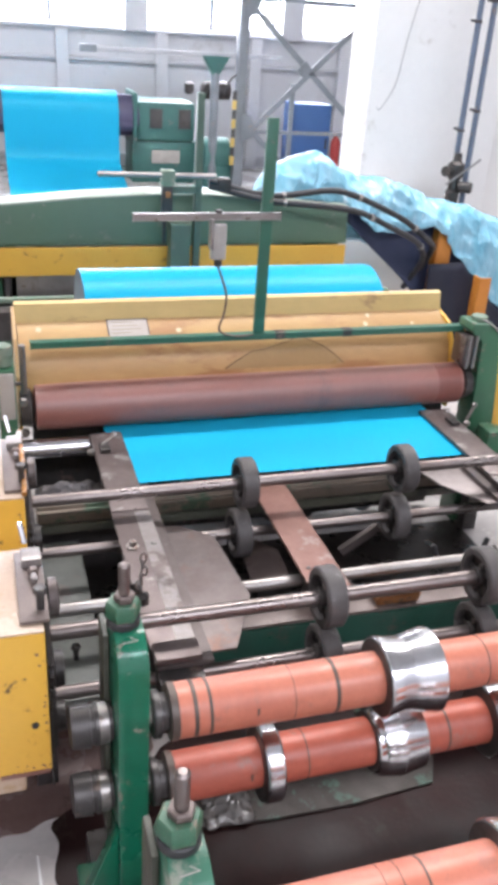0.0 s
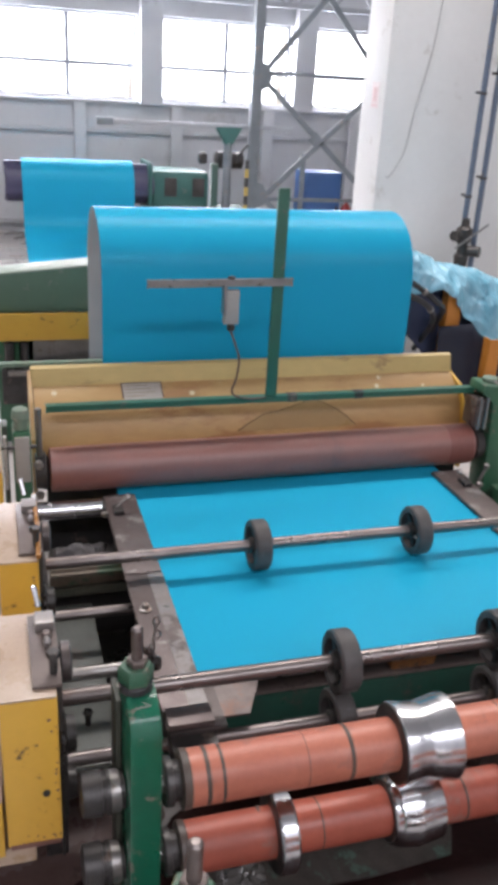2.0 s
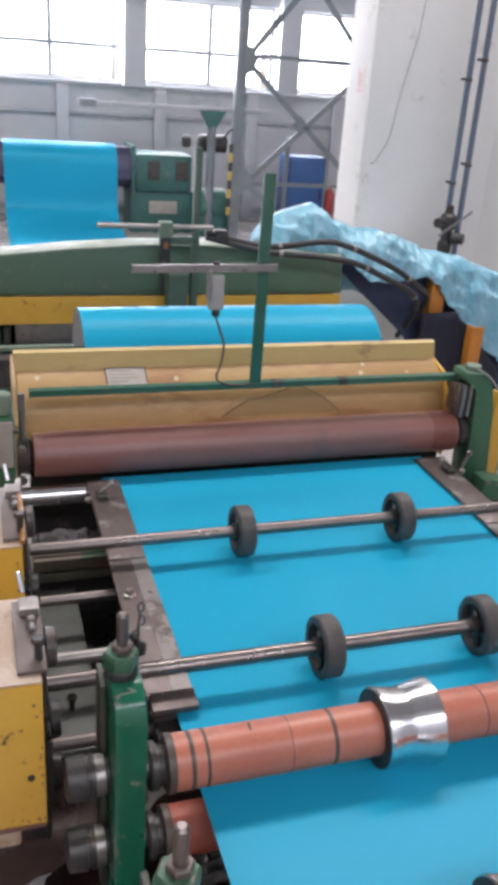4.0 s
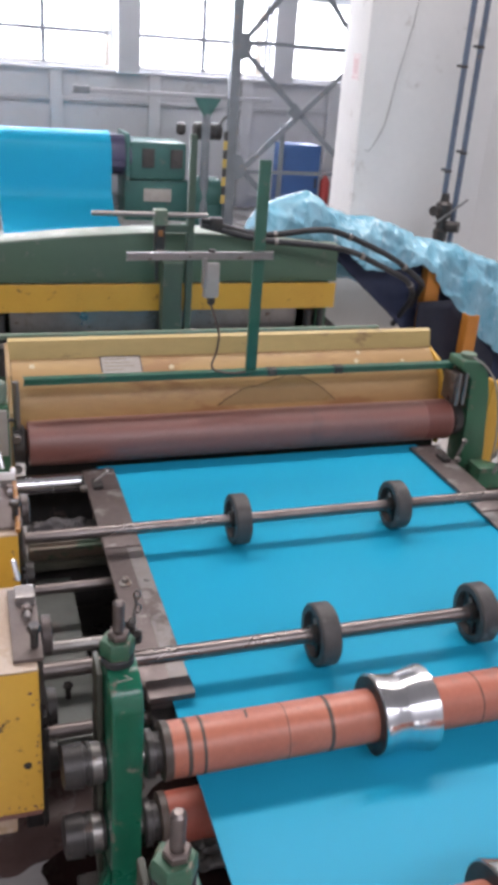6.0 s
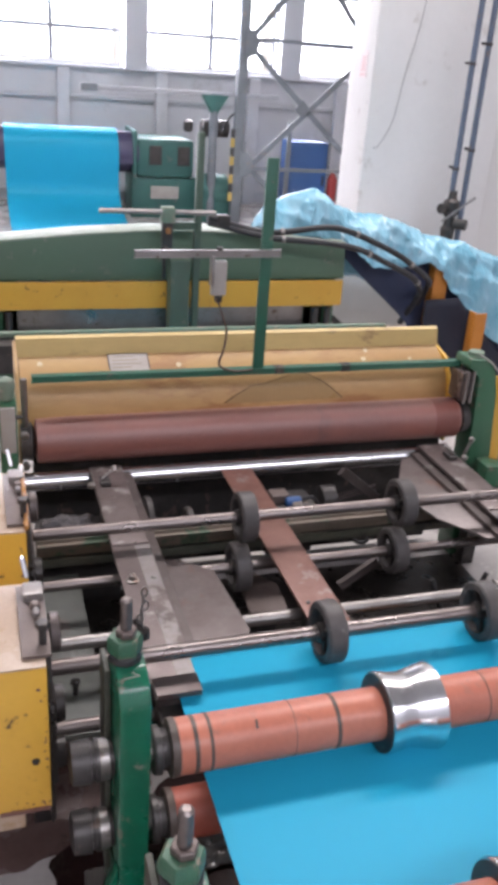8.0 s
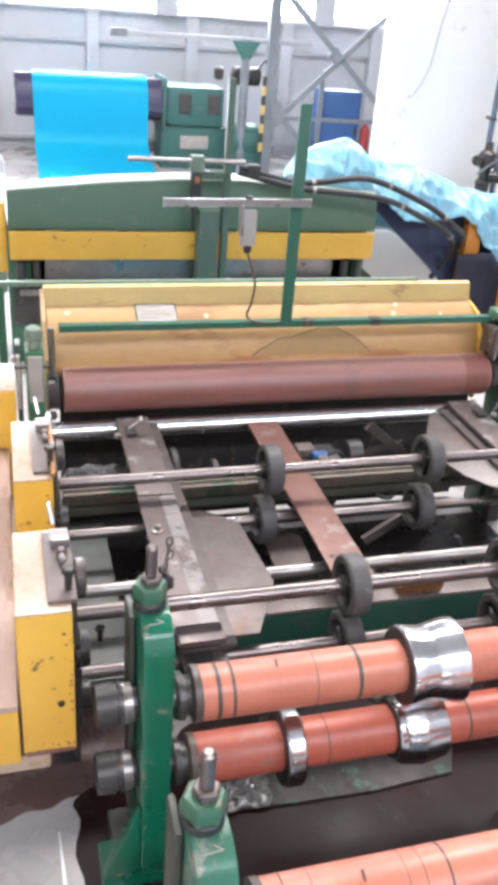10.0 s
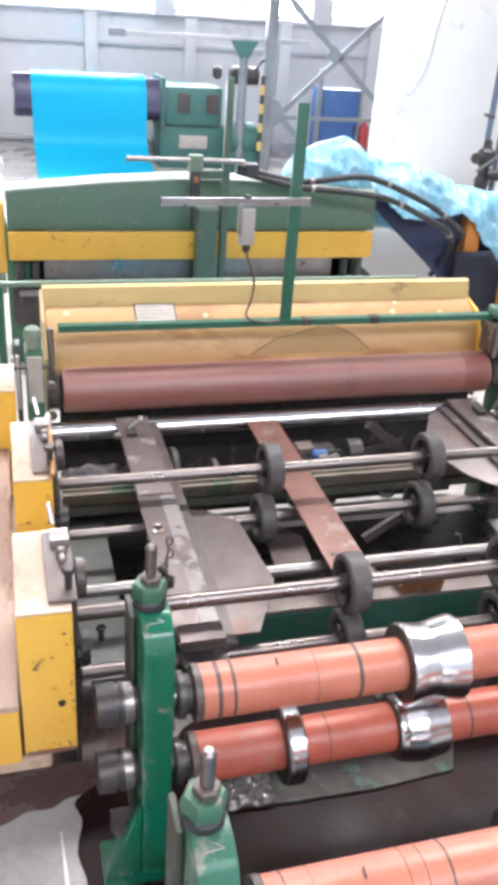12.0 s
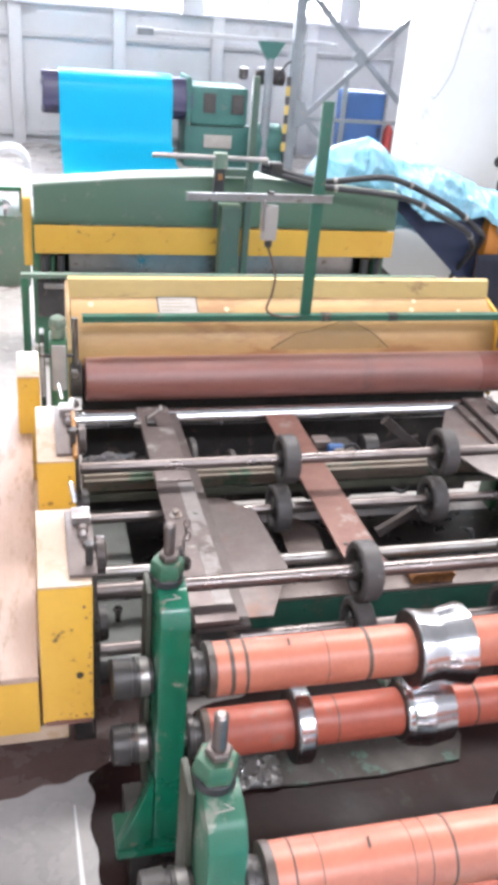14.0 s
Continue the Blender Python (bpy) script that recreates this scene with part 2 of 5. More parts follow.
M["bar_green"] = material("faded_bar_green", (0.022, 0.135, 0.085), (0.04, 0.11, 0.075), 0.4, 0, 9, 0.5, 0.15, 0.12, (0.13, 0.12, 0.10), 0.06, 20)
M["ochre"] = material("chipped_ochre_wood", (0.38, 0.17, 0.05), (0.26, 0.11, 0.04), 0.55, 0, 14, 0.5, 0.25, 0.2, (0.12, 0.07, 0.04), 0.2, 18)
M["grimy_board"] = material("grimy_channel_paint", (0.085, 0.070, 0.060), (0.040, 0.031, 0.027), 0.6, 0, 11, 0.5, 0.35, 0.25, (0.075, 0.125, 0.095), 0.2, 12)
M["amber"] = material("amber_plastic_tube", (0.42, 0.20, 0.06), (0.32, 0.14, 0.04), 0.3, 0, 12, 0.5, 0.1, coat=0.3)
M["dark_khaki"] = material("grimy_khaki_channel", (0.085, 0.08, 0.058), (0.05, 0.055, 0.042), 0.5, 0, 8, 0.5, 0.25, 0.15, (0.03, 0.028, 0.025), 0.2, 12)
M["brown_plate"] = material("worn_brown_plate", (0.18, 0.138, 0.124), (0.12, 0.09, 0.08), 0.45, 0.2, 10, 0.5, 0.2, 0.12, (0.08, 0.06, 0.052), 0.18, 14)
M["oil_film"] = material("brown_oil_film", (0.115, 0.068, 0.060), (0.19, 0.13, 0.118), 0.28, 0, 5, 0.5, 0.25, 0.2, (0.09, 0.06, 0.052), 0.1, 7)
M["post_green"] = material("faded_post_green", (0.065, 0.125, 0.085), (0.075, 0.105, 0.08), 0.5, 0, 6, 0.5, 0.15, 0.1, (0.15, 0.15, 0.12), 0.1, 14)
M["flange_dust"] = material("dusty_flange_paint", (0.30, 0.34, 0.29), (0.20, 0.26, 0.20), 0.6, 0, 5, 0.5, 0.15, 0.1, (0.40, 0.41, 0.37), 0.15, 9)
# near-white tone for the light streak reflected in the floor
M["bright_offcut"] = material("white_floor_glint", (0.85, 0.85, 0.84), (0.78, 0.78, 0.77), 0.35, 0.3, 9, 0.5, 0.05, 0.05)
M["khaki"] = material("khaki_channel", (0.27, 0.215, 0.17), (0.18, 0.145, 0.11), 0.55, 0, 6, 0.5, 0.2, 0.15, (0.09, 0.14, 0.09), 0.25, 9)


def glass():
    m = bpy.data.materials.new("dusty_window_glass")
    m.use_nodes = True
    bs = m.node_tree.nodes["Principled BSDF"]
    bs.inputs["Base Color"].default_value = (0.95, 0.97, 0.98, 1)
    bs.inputs["Transmission Weight"].default_value = 1.0
    bs.inputs["Roughness"].default_value = 0.05
    bs.inputs["IOR"].default_value = 1.05
    return m


M["glass"] = glass()
M["blue_sheet"].node_tree.nodes["Principled BSDF"].inputs["Specular IOR Level"].default_value = 0.09
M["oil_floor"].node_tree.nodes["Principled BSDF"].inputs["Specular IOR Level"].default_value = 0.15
M["red_roller"].node_tree.nodes["Principled BSDF"].inputs["Coat Roughness"].default_value = 0.48
M["red_roller"].node_tree.nodes["Principled BSDF"].inputs["Coat IOR"].default_value = 1.7


# ---- mesh helpers ----
BASE = {}


def thing(name, label, category, at=(0, 0, 0), group="", kind=""):
    ob = new(name)
    ob.empty_display_size = 0.05
    ob.location = at
    BASE[ob.name] = Vector(at)
    return tagged(ob, label, category, group, kind)


def finish(bm, name, mat, smooth=True):
    me = bpy.data.meshes.new(name)
    bmesh.ops.recalc_face_normals(bm, faces=bm.faces)
    bm.to_mesh(me)
    bm.free()
    for m in mat if isinstance(mat, (list, tuple)) else [mat]:
        me.materials.append(M[m])
    if smooth:
        for p in me.polygons:
            p.use_smooth = True
        me.set_sharp_from_angle(angle=radians(35))
    return me


def base_of(ob):
    while ob.parent:
        ob = ob.parent
    return BASE[ob.name]


def part(name, bm, mat, parent, label="", pivot=None):
    """Links bm, drawn in world places, as one mesh under a thing or a part; pivot: where its own origin lies."""
    base = base_of(parent)
    own = Vector(pivot) if pivot else base
    bmesh.ops.translate(bm, vec=-own, verts=bm.verts)
    ob = new(name, finish(bm, name, mat))
    ob.parent = parent
    ob.location = own - base
    if parent.type == "MESH":
        ob.location = own - base - parent.location
    if label:
        tagged(ob, label)
    return ob


def solo(name, bm, mat, label, category, at=(0, 0, 0), group="", kind=""):
    bmesh.ops.translate(bm, vec=-Vector(at), verts=bm.verts)
    ob = new(name, finish(bm, name, mat))
    ob.location = at
    BASE[ob.name] = Vector(at)
    return tagged(ob, label, category, group, kind)


def setting(name, bm, mat, label):
    ob = solo(name, bm, mat, label, name.split("_")[0], kind="structure")
    return ob


def box(x0, x1, y0, y1, z0, z1, bevel=0.003, bm=None):
    bm = bm or bmesh.new()
    t = bmesh.new()
    bmesh.ops.create_cube(t, size=1)
    for v in t.verts:
        v.co = ((x0 + x1) / 2 + v.co.x * (x1 - x0), (y0 + y1) / 2 + v.co.y * (y1 - y0), (z0 + z1) / 2 + v.co.z * (z1 - z0))
    if bevel:
        bmesh.ops.bevel(t, geom=t.edges[:], offset=min(bevel, (x1 - x0) * 0.4, (y1 - y0) * 0.4, (z1 - z0) * 0.4), segments=2, affect="EDGES", profile=0.6)
    return join(bm, t)


def join(bm, t):
    me = bpy.data.meshes.new("tmp")
    t.to_mesh(me)
    t.free()
    bm.from_mesh(me)
    bpy.data.meshes.remove(me)
    return bm


def lathe(profile, a, axis, n=40, bm=None):
    """Turns (distance along the axis, radius) pairs about the axis that starts at a."""
    bm = bm or bmesh.new()
    q = Vector((0, 0, 1)).rotation_difference(Vector(axis).normalized())
    a = Vector(a)
    rings = []
    for d, r in profile:
        rings.append([bm.verts.new(a + q @ Vector((r * math.cos(k * math.tau / n), r * math.sin(k * math.tau / n), d))) for k in range(n)])
    for r0, r1 in zip(rings, rings[1:]):
        for k in range(n):
            bm.faces.new((r0[k], r0[(k + 1) % n], r1[(k + 1) % n], r1[k]))
    bm.faces.new(rings[0][::-1])
    bm.faces.new(rings[-1])
    return bm


def rod(a, b, r, n=16, bm=None, c=0.002):
    a, b = Vector(a), Vector(b)
    ln = (b - a).length
    c = min(c, r * 0.4, ln * 0.3)
    return lathe([(0, r - c), (c, r), (ln - c, r), (ln, r - c)], a, b - a, n, bm)


def hexnut(x, y, z, r, h, axis=(0, 0, 1), bm=None):
    return lathe([(0, r * 0.93), (h * 0.12, r), (h * 0.85, r), (h, r * 0.88)], (x, y, z), axis, 6, bm)


def extrude(poly, axis, lo, hi, bevel=0.003, bm=None):
    """A prism: poly is in the two other axes, in order x, y, z."""
    bm = bm or bmesh.new()
    t = bmesh.new()

    def spot(p, d):
        return {"x": (d, p[0], p[1]), "y": (p[0], d, p[1]), "z": (p[0], p[1], d)}[axis]

    lo_v = [t.verts.new(spot(p, lo)) for p in poly]
    hi_v = [t.verts.new(spot(p, hi)) for p in poly]
    n = len(poly)
    t.faces.new(lo_v[::-1])
    t.faces.new(hi_v)
    for k in range(n):
        t.faces.new((lo_v[k], lo_v[(k + 1) % n], hi_v[(k + 1) % n], hi_v[k]))
    bmesh.ops.recalc_face_normals(t, faces=t.faces)
    if bevel:
        bmesh.ops.bevel(t, geom=t.edges[:], offset=bevel, segments=2, affect="EDGES", profile=0.6)
    return join(bm, t)


def smooth_path(points, steps=8):
    pts = [Vector(p) for p in points]
    ext = [2 * pts[0] - pts[1]] + pts + [2 * pts[-1] - pts[-2]]
    out = []
    for i in range(1, len(ext) - 2):
        p0, p1, p2, p3 = ext[i - 1:i + 3]
        for s in range(steps):
            t = s / steps
            out.append(0.5 * ((2 * p1) + (p2 - p0) * t + (2 * p0 - 5 * p1 + 4 * p2 - p3) * t * t + (3 * p1 - p0 - 3 * p2 + p3) * t ** 3))
    return out + [pts[-1]]


def tube(points, r, n=10, steps=8, bm=None):
    bm = bm or bmesh.new()
    pts = smooth_path(points, steps)
    rings, side = [], Vector((0.3, 1, 0.2))
    for i, p in enumerate(pts):
        d = (pts[min(i + 1, len(pts) - 1)] - pts[max(i - 1, 0)]).normalized()
        u = (side - d * side.dot(d)).normalized()
        side = u
        w = d.cross(u)
        rings.append([bm.verts.new(p + r * (u * math.cos(k * math.tau / n) + w * math.sin(k * math.tau / n))) for k in range(n)])
    for r0, r1 in zip(rings, rings[1:]):
        for k in range(n):
            bm.faces.new((r0[k], r0[(k + 1) % n], r1[(k + 1) % n], r1[k]))
    bm.faces.new(rings[0][::-1])
    bm.faces.new(rings[-1])
    return bm


def bar(a, b, w, h, bm=None, bevel=0.002, up=(0, 0, 1)):
    """A square bar from a to b, w wide and h high."""
    a, b = Vector(a), Vector(b)
    d = (b - a).normalized()
    u = Vector(up)
    s = d.cross(u).normalized()
    u = s.cross(d)
    t = bmesh.new()
    bmesh.ops.create_cube(t, size=1)
    for v in t.verts:
        k = v.co.copy()
        v.co = (a + b) / 2 + d * (k.x * (b - a).length) + s * (k.y * w) + u * (k.z * h)
    if bevel:
        bmesh.ops.bevel(t, geom=t.edges[:], offset=bevel, segments=2, affect="EDGES")
    return join(bm or bmesh.new(), t)


# ---- hall ----
setting("floor", box(-7, 9, -5, WALL_Y, -0.2, 0, 0), "concrete_floor", "oil-stained grey concrete workshop floor")
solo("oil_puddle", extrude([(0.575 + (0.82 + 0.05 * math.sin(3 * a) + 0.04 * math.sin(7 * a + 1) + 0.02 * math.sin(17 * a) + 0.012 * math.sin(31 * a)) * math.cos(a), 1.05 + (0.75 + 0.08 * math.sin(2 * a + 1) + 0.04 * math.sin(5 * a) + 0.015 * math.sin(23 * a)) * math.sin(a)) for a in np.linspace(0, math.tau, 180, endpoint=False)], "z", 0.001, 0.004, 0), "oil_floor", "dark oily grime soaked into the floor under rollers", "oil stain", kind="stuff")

solo("oil_puddle", extrude([(-0.585 + (0.55 + 0.05 * math.sin(3 * a + 2) + 0.012 * math.sin(9 * a) + 0.006 * math.sin(23 * a)) * math.cos(a), 1.61 + (0.30 + 0.04 * math.sin(2 * a) + 0.014 * math.sin(7 * a + 1) + 0.006 * math.sin(29 * a)) * math.sin(a)) for a in np.linspace(0, math.tau, 160, endpoint=False)], "z", 0.001, 0.003, 0), "oil_film", "brown oil stain spreading under the platform", "oil stain", kind="stuff")
bm = box(-7, 9, WALL_Y, WALL_Y + 0.25, 0, SILL, 0)
box(-7, 9, WALL_Y, WALL_Y + 0.25, HEAD, 6.0, 0, bm)
edges = [-7] + [v for w in WINDOWS for v in w] + [9]
for a, b in zip(edges[::2], edges[1::2]):
    box(a, b, WALL_Y, WALL_Y + 0.25, SILL, HEAD, 0, bm)
wall = setting("wall_north", bm, "wall_panel", "pale grey panelled factory wall under a row of windows")
for a, b in zip(edges[2:-2:2], edges[3:-1:2]):
    solo("window_pier", box(a + 0.02, b - 0.02, WALL_Y - 0.14, WALL_Y - 0.003, SILL - 0.03, HEAD + 1.3, 0.01), "wall_panel", "white painted pier between the windows", "pier", kind="structure")
for n, (a, b) in enumerate(WINDOWS):
    w = thing(f"window_{n + 1}", "steel-framed factory window with bright frosted panes", "window", ((a + b) / 2, WALL_Y, SILL), "windows of the far wall", "structure")
    c, zc = (a + b) / 2, 1.812
    bm = box(a, b, WALL_Y + 0.08, WALL_Y + 0.13, SILL, SILL + 0.03, 0.004)
    box(a, b, WALL_Y + 0.08, WALL_Y + 0.13, HEAD - 0.03, HEAD, 0.004, bm)
    box(a, a + 0.03, WALL_Y + 0.08, WALL_Y + 0.13, SILL + 0.03, HEAD - 0.03, 0.004, bm)
    box(b - 0.03, b, WALL_Y + 0.08, WALL_Y + 0.13, SILL + 0.03, HEAD - 0.03, 0.004, bm)
    part("window_frame", bm, "wall_trim", w)
    part("mullion", box(c - 0.026, c + 0.026, WALL_Y + 0.085, WALL_Y + 0.125, SILL + 0.03, HEAD - 0.03, 0.003), "lattice", w)
    part("transom", box(a + 0.03, b - 0.03, WALL_Y + 0.09, WALL_Y + 0.12, zc - 0.024, zc + 0.024, 0.003), "lattice", w)
    part("window_sill", box(a - 0.03, b + 0.03, WALL_Y - 0.06, WALL_Y + 0.08, SILL - 0.035, SILL - 0.003, 0.004), "wall_panel", w)
    for x0, x1 in ((a + 0.03, c - 0.026), (c + 0.026, b - 0.03)):
        for z0, z1 in ((SILL + 0.03, zc - 0.024), (zc + 0.024, HEAD - 0.03)):
            p = part("pane", box(x0, x1, WALL_Y + 0.1, WALL_Y + 0.106, z0, z1, 0), "glass", w)
            p.visible_shadow = False
for z, h in ((1.10, 0.04), (0.095, 0.05)):
    solo("wall_rail", box(-7, 9, WALL_Y - 0.05, WALL_Y - 0.003, z, z + h, 0.004), "wall_trim", "grey horizontal wall rail", "rail", kind="structure")
for k in range(9):
    x = -4.86 + 1.09 * k
    solo("wall_post", box(x, x + 0.135, WALL_Y - 0.08, WALL_Y - 0.003, 0, SILL - 0.04, 0.006), "wall_panel", "pale wall post", "post", kind="structure")
bm = bmesh.new()
for z in (2.47, 2.75, 3.05):
    box(-7, 9, WALL_Y - 0.5, WALL_Y - 0.44, z, z + 0.05, 0, bm)
for k in range(60):
    x = -7 + k * 0.266
    bar((x, WALL_Y - 0.47, 2.49 if k % 2 else 2.77), (x + 0.26, WALL_Y - 0.47, 2.77 if k % 2 else 2.49), 0.03, 0.03, bm, 0)
    bar((x, WALL_Y - 0.47, 2.77 if k % 2 else 3.07), (x + 0.26, WALL_Y - 0.47, 3.07 if k % 2 else 2.77), 0.03, 0.03, bm, 0)
solo("crane_girder", bm, "lattice", "grey lattice crane girder along the wall head", "girder", kind="structure")

# unseen walls and roof close the hall; roof openings match the two skylights
setting("wall_east", box(9, 9.25, -5.25, WALL_Y + 0.25, 0, 6, 0), "wall_panel", "pale factory side wall")
setting("wall_west", box(-7.25, -7, -5.25, WALL_Y + 0.25, 0, 6, 0), "wall_panel", "pale factory side wall")
setting("wall_south", box(-7, 9, -5.25, -5, 0, 6, 0), "wall_panel", "pale factory end wall")
bm = bmesh.new()
for y0, y1 in ((-5.25, -4.75), (-3.65, 4.15), (5.25, WALL_Y + 0.25)):
    box(-7.25, 9.25, y0, y1, 6, 6.2, 0, bm)
for y0, y1 in ((-4.75, -3.65), (4.15, 5.25)):
    box(-7.25, -3.6, y0, y1, 6, 6.2, 0, bm)
    box(5.6, 9.25, y0, y1, 6, 6.2, 0, bm)
setting("ceiling", bm, "roof", "grey sheet roof with long skylight openings")

setting("wall_low", box(1.40, 2.52, 5.05, 5.22, 0, 0.62, 0.01), "plaster", "low pale plastered wall behind the press")
# white column with pipes
CX, CY = 2.20, 5.60
solo("concrete_column", box(CX, 3.2, CY, CY + 0.38, 0, 6.0, 0.012), "plaster", "white plastered concrete column with scuffs and stains", "column", (2.7, 5.8, 0), kind="structure")
solo("concrete_column", box(3.26, 4.6, CY + 0.12, CY + 0.42, 0, 6.0, 0.012), "plaster", "white plastered wall piece beside the pipes", "wall", (3.9, 5.8, 0), kind="structure")
s = thing("notice", "small faded pink paper notice on the column", "notice", (CX - 0.004, 5.74, 1.66))
part("paper", box(CX - 0.005, CX - 0.001, 5.685, 5.80, 1.58, 1.745, 0), "pink_paper", s)
for k in range(3):
    part("print_bar", box(CX - 0.0075, CX - 0.0045, 5.715 + k * 0.025, 5.725 + k * 0.025, 1.62, 1.715, 0), "red_ink", s)
part("print_bar", box(CX - 0.0075, CX - 0.0045, 5.705, 5.785, 1.595, 1.605, 0), "red_ink", s)
solo("wall_cable", tube([(2.56, CY - 0.006, 2.6), (2.52, CY - 0.006, 2.08), (2.484, CY - 0.007, 1.847), (2.432, CY - 0.006, 1.606), (2.39, CY - 0.006, 1.339), (2.343, CY - 0.007, 1.229), (2.29, CY - 0.008, 1.150), (2.262, CY - 0.01, 1.158)], 0.0022, 8), "grey_cable", "thin grey cable hanging down the column", "cable", (2.5, CY, 2))
for px, zlo in ((2.735, 0.93), (2.83, 0.0)):
    pp = thing("pipe", "blue-grey painted vertical steel pipe with clamps", "pipe", (px, 5.27, zlo), "pipes beside the column")
    part("pipe_run", rod((px, 5.27, zlo), (px, 5.27, 5.98), 0.019, 18), "pipe_blue", pp)
    for z in (1.06, 1.70, 2.4):
        part("clamp", lathe([(0, 0.02), (0.002, 0.025), (0.018, 0.025), (0.02, 0.02)], (px, 5.27, z + (0.12 if px > 2.8 else 0)), (0, 0, 1), 18, box(px - 0.01, px + 0.01, 5.29, 5.35, z + 0.005, z + 0.022, 0.002) if px < 2.8 else box(px - 0.01, px + 0.01, 5.29, 5.35, z + 0.125, z + 0.142, 0.002)), "dark_steel", pp)
v = thing("valve", "dark greasy pipe valve with lever", "valve", (2.735, 5.25, 0.6))
bm = lathe([(0, 0.03), (0.02, 0.045), (0.08, 0.05), (0.10, 0.035), (0.16, 0.035), (0.18, 0.055), (0.26, 0.055), (0.28, 0.03), (0.33, 0.026)], (2.735, 5.25, 0.60), (0, 0, 1), 18)
part("valve_body", bm, "dark_steel", v)
part("side_flange", rod((2.70, 5.24, 0.82), (2.63, 5.20, 0.82), 0.034, 14), "dark_steel", v)
part("side_flange", rod((2.76, 5.22, 0.72), (2.82, 5.16, 0.72), 0.036, 14), "dark_steel", v)
part("lever", bar((2.64, 5.18, 0.74), (2.83, 5.12, 0.91), 0.008, 0.012), "edge_steel", v)
part("lower_pipe", rod((2.735, 5.25, 0), (2.735, 5.25, 0.605), 0.024, 18), "pipe_blue", v)


# ---- far machinery ----
def truss_mast():
    m = thing("truss_mast", "grey steel lattice mast with crossed braces", "mast", (2.3, 8.9, 0))
    y = 8.9
    for x in (2.245, 3.60):
        bm = box(x, x + 0.10, y - 0.012, y, 0, 5.9, 0.002)
        box(x, x + 0.012, y, y + 0.09, 0, 5.9, 0.002, bm)
        part("chord", bm, "truss", m)

    def brace(a, b, w=0.055):
        bm = bar((a[0], y - 0.02, a[1]), (b[0], y - 0.02, b[1]), 0.012, w, up=(0, 0, 1))
        part("brace", bm, "truss", m)

    brace((2.33, 1.76), (3.62, 0.62))
    brace((2.36, 0.55), (3.62, 1.74))
    brace((2.33, 1.78), (3.62, 3.28))
    brace((2.60, 2.95), (3.62, 1.80))
    brace((2.36, 0.64), (3.0, 0.05))
    part("tie", box(2.3, 3.65, y - 0.012, y, 1.79, 1.825, 0.002), "truss", m)
    part("tie", box(2.3, 3.65, y - 0.012, y, 0.56, 0.60, 0.002), "truss", m)
    part("gusset", extrude([(2.30, 1.62), (2.40, 1.66), (2.44, 1.76), (2.40, 1.88), (2.30, 1.90)], "y", y - 0.035, y - 0.026, 0.001), "truss", m)
    part("gusset", extrude([(2.30, 0.48), (2.42, 0.52), (2.46, 0.62), (2.40, 0.74), (2.30, 0.76)], "y", y - 0.035, y - 0.026, 0.001), "truss", m)
    part("gusset", extrude([(2.86, 1.18), (2.95, 1.10), (3.03, 1.19), (2.94, 1.28)], "y", y - 0.035, y - 0.026, 0.001), "truss", m)
    for k in range(8):
        part("hazard_stripe", box(2.20, 2.242, y - 0.02, y - 0.012, 0.25 + k * 0.09, 0.335 + k * 0.09, 0), "black_yellow" if k % 2 else "hazard_yellow", m)


truss_mast()
c = thing("blue_cabinet", "blue painted steel cabinet behind the lattice mast", "cabinet", (3.05, 9.3, 0))
part("body", box(2.95, 3.38, 9.12, 9.45, 0, 0.845, 0.008), "blue_paint", c)
part("door", box(2.965, 3.365, 9.108, 9.118, 0.03, 0.825, 0.003), "blue_paint", c)
part("door_handle", box(3.325, 3.345, 9.095, 9.107, 0.40, 0.50, 0.003), "dark_steel", c)
part("side_post", box(2.89, 2.94, 9.10, 9.14, 0, 1.04, 0.004), "truss", c)
e = thing("fire_extinguisher", "small red cylinder beside the cabinet", "extinguisher", (3.50, 9.2, 0))
part("bottle", lathe([(0, 0.05), (0.02, 0.055), (0.26, 0.055), (0.32, 0.02), (0.36, 0.02)], (3.49, 9.2, 0.20), (0, 0, 1), 18, box(3.40, 3.58, 9.15, 9.3, 0, 0.198, 0.01)), "red_paint", e)


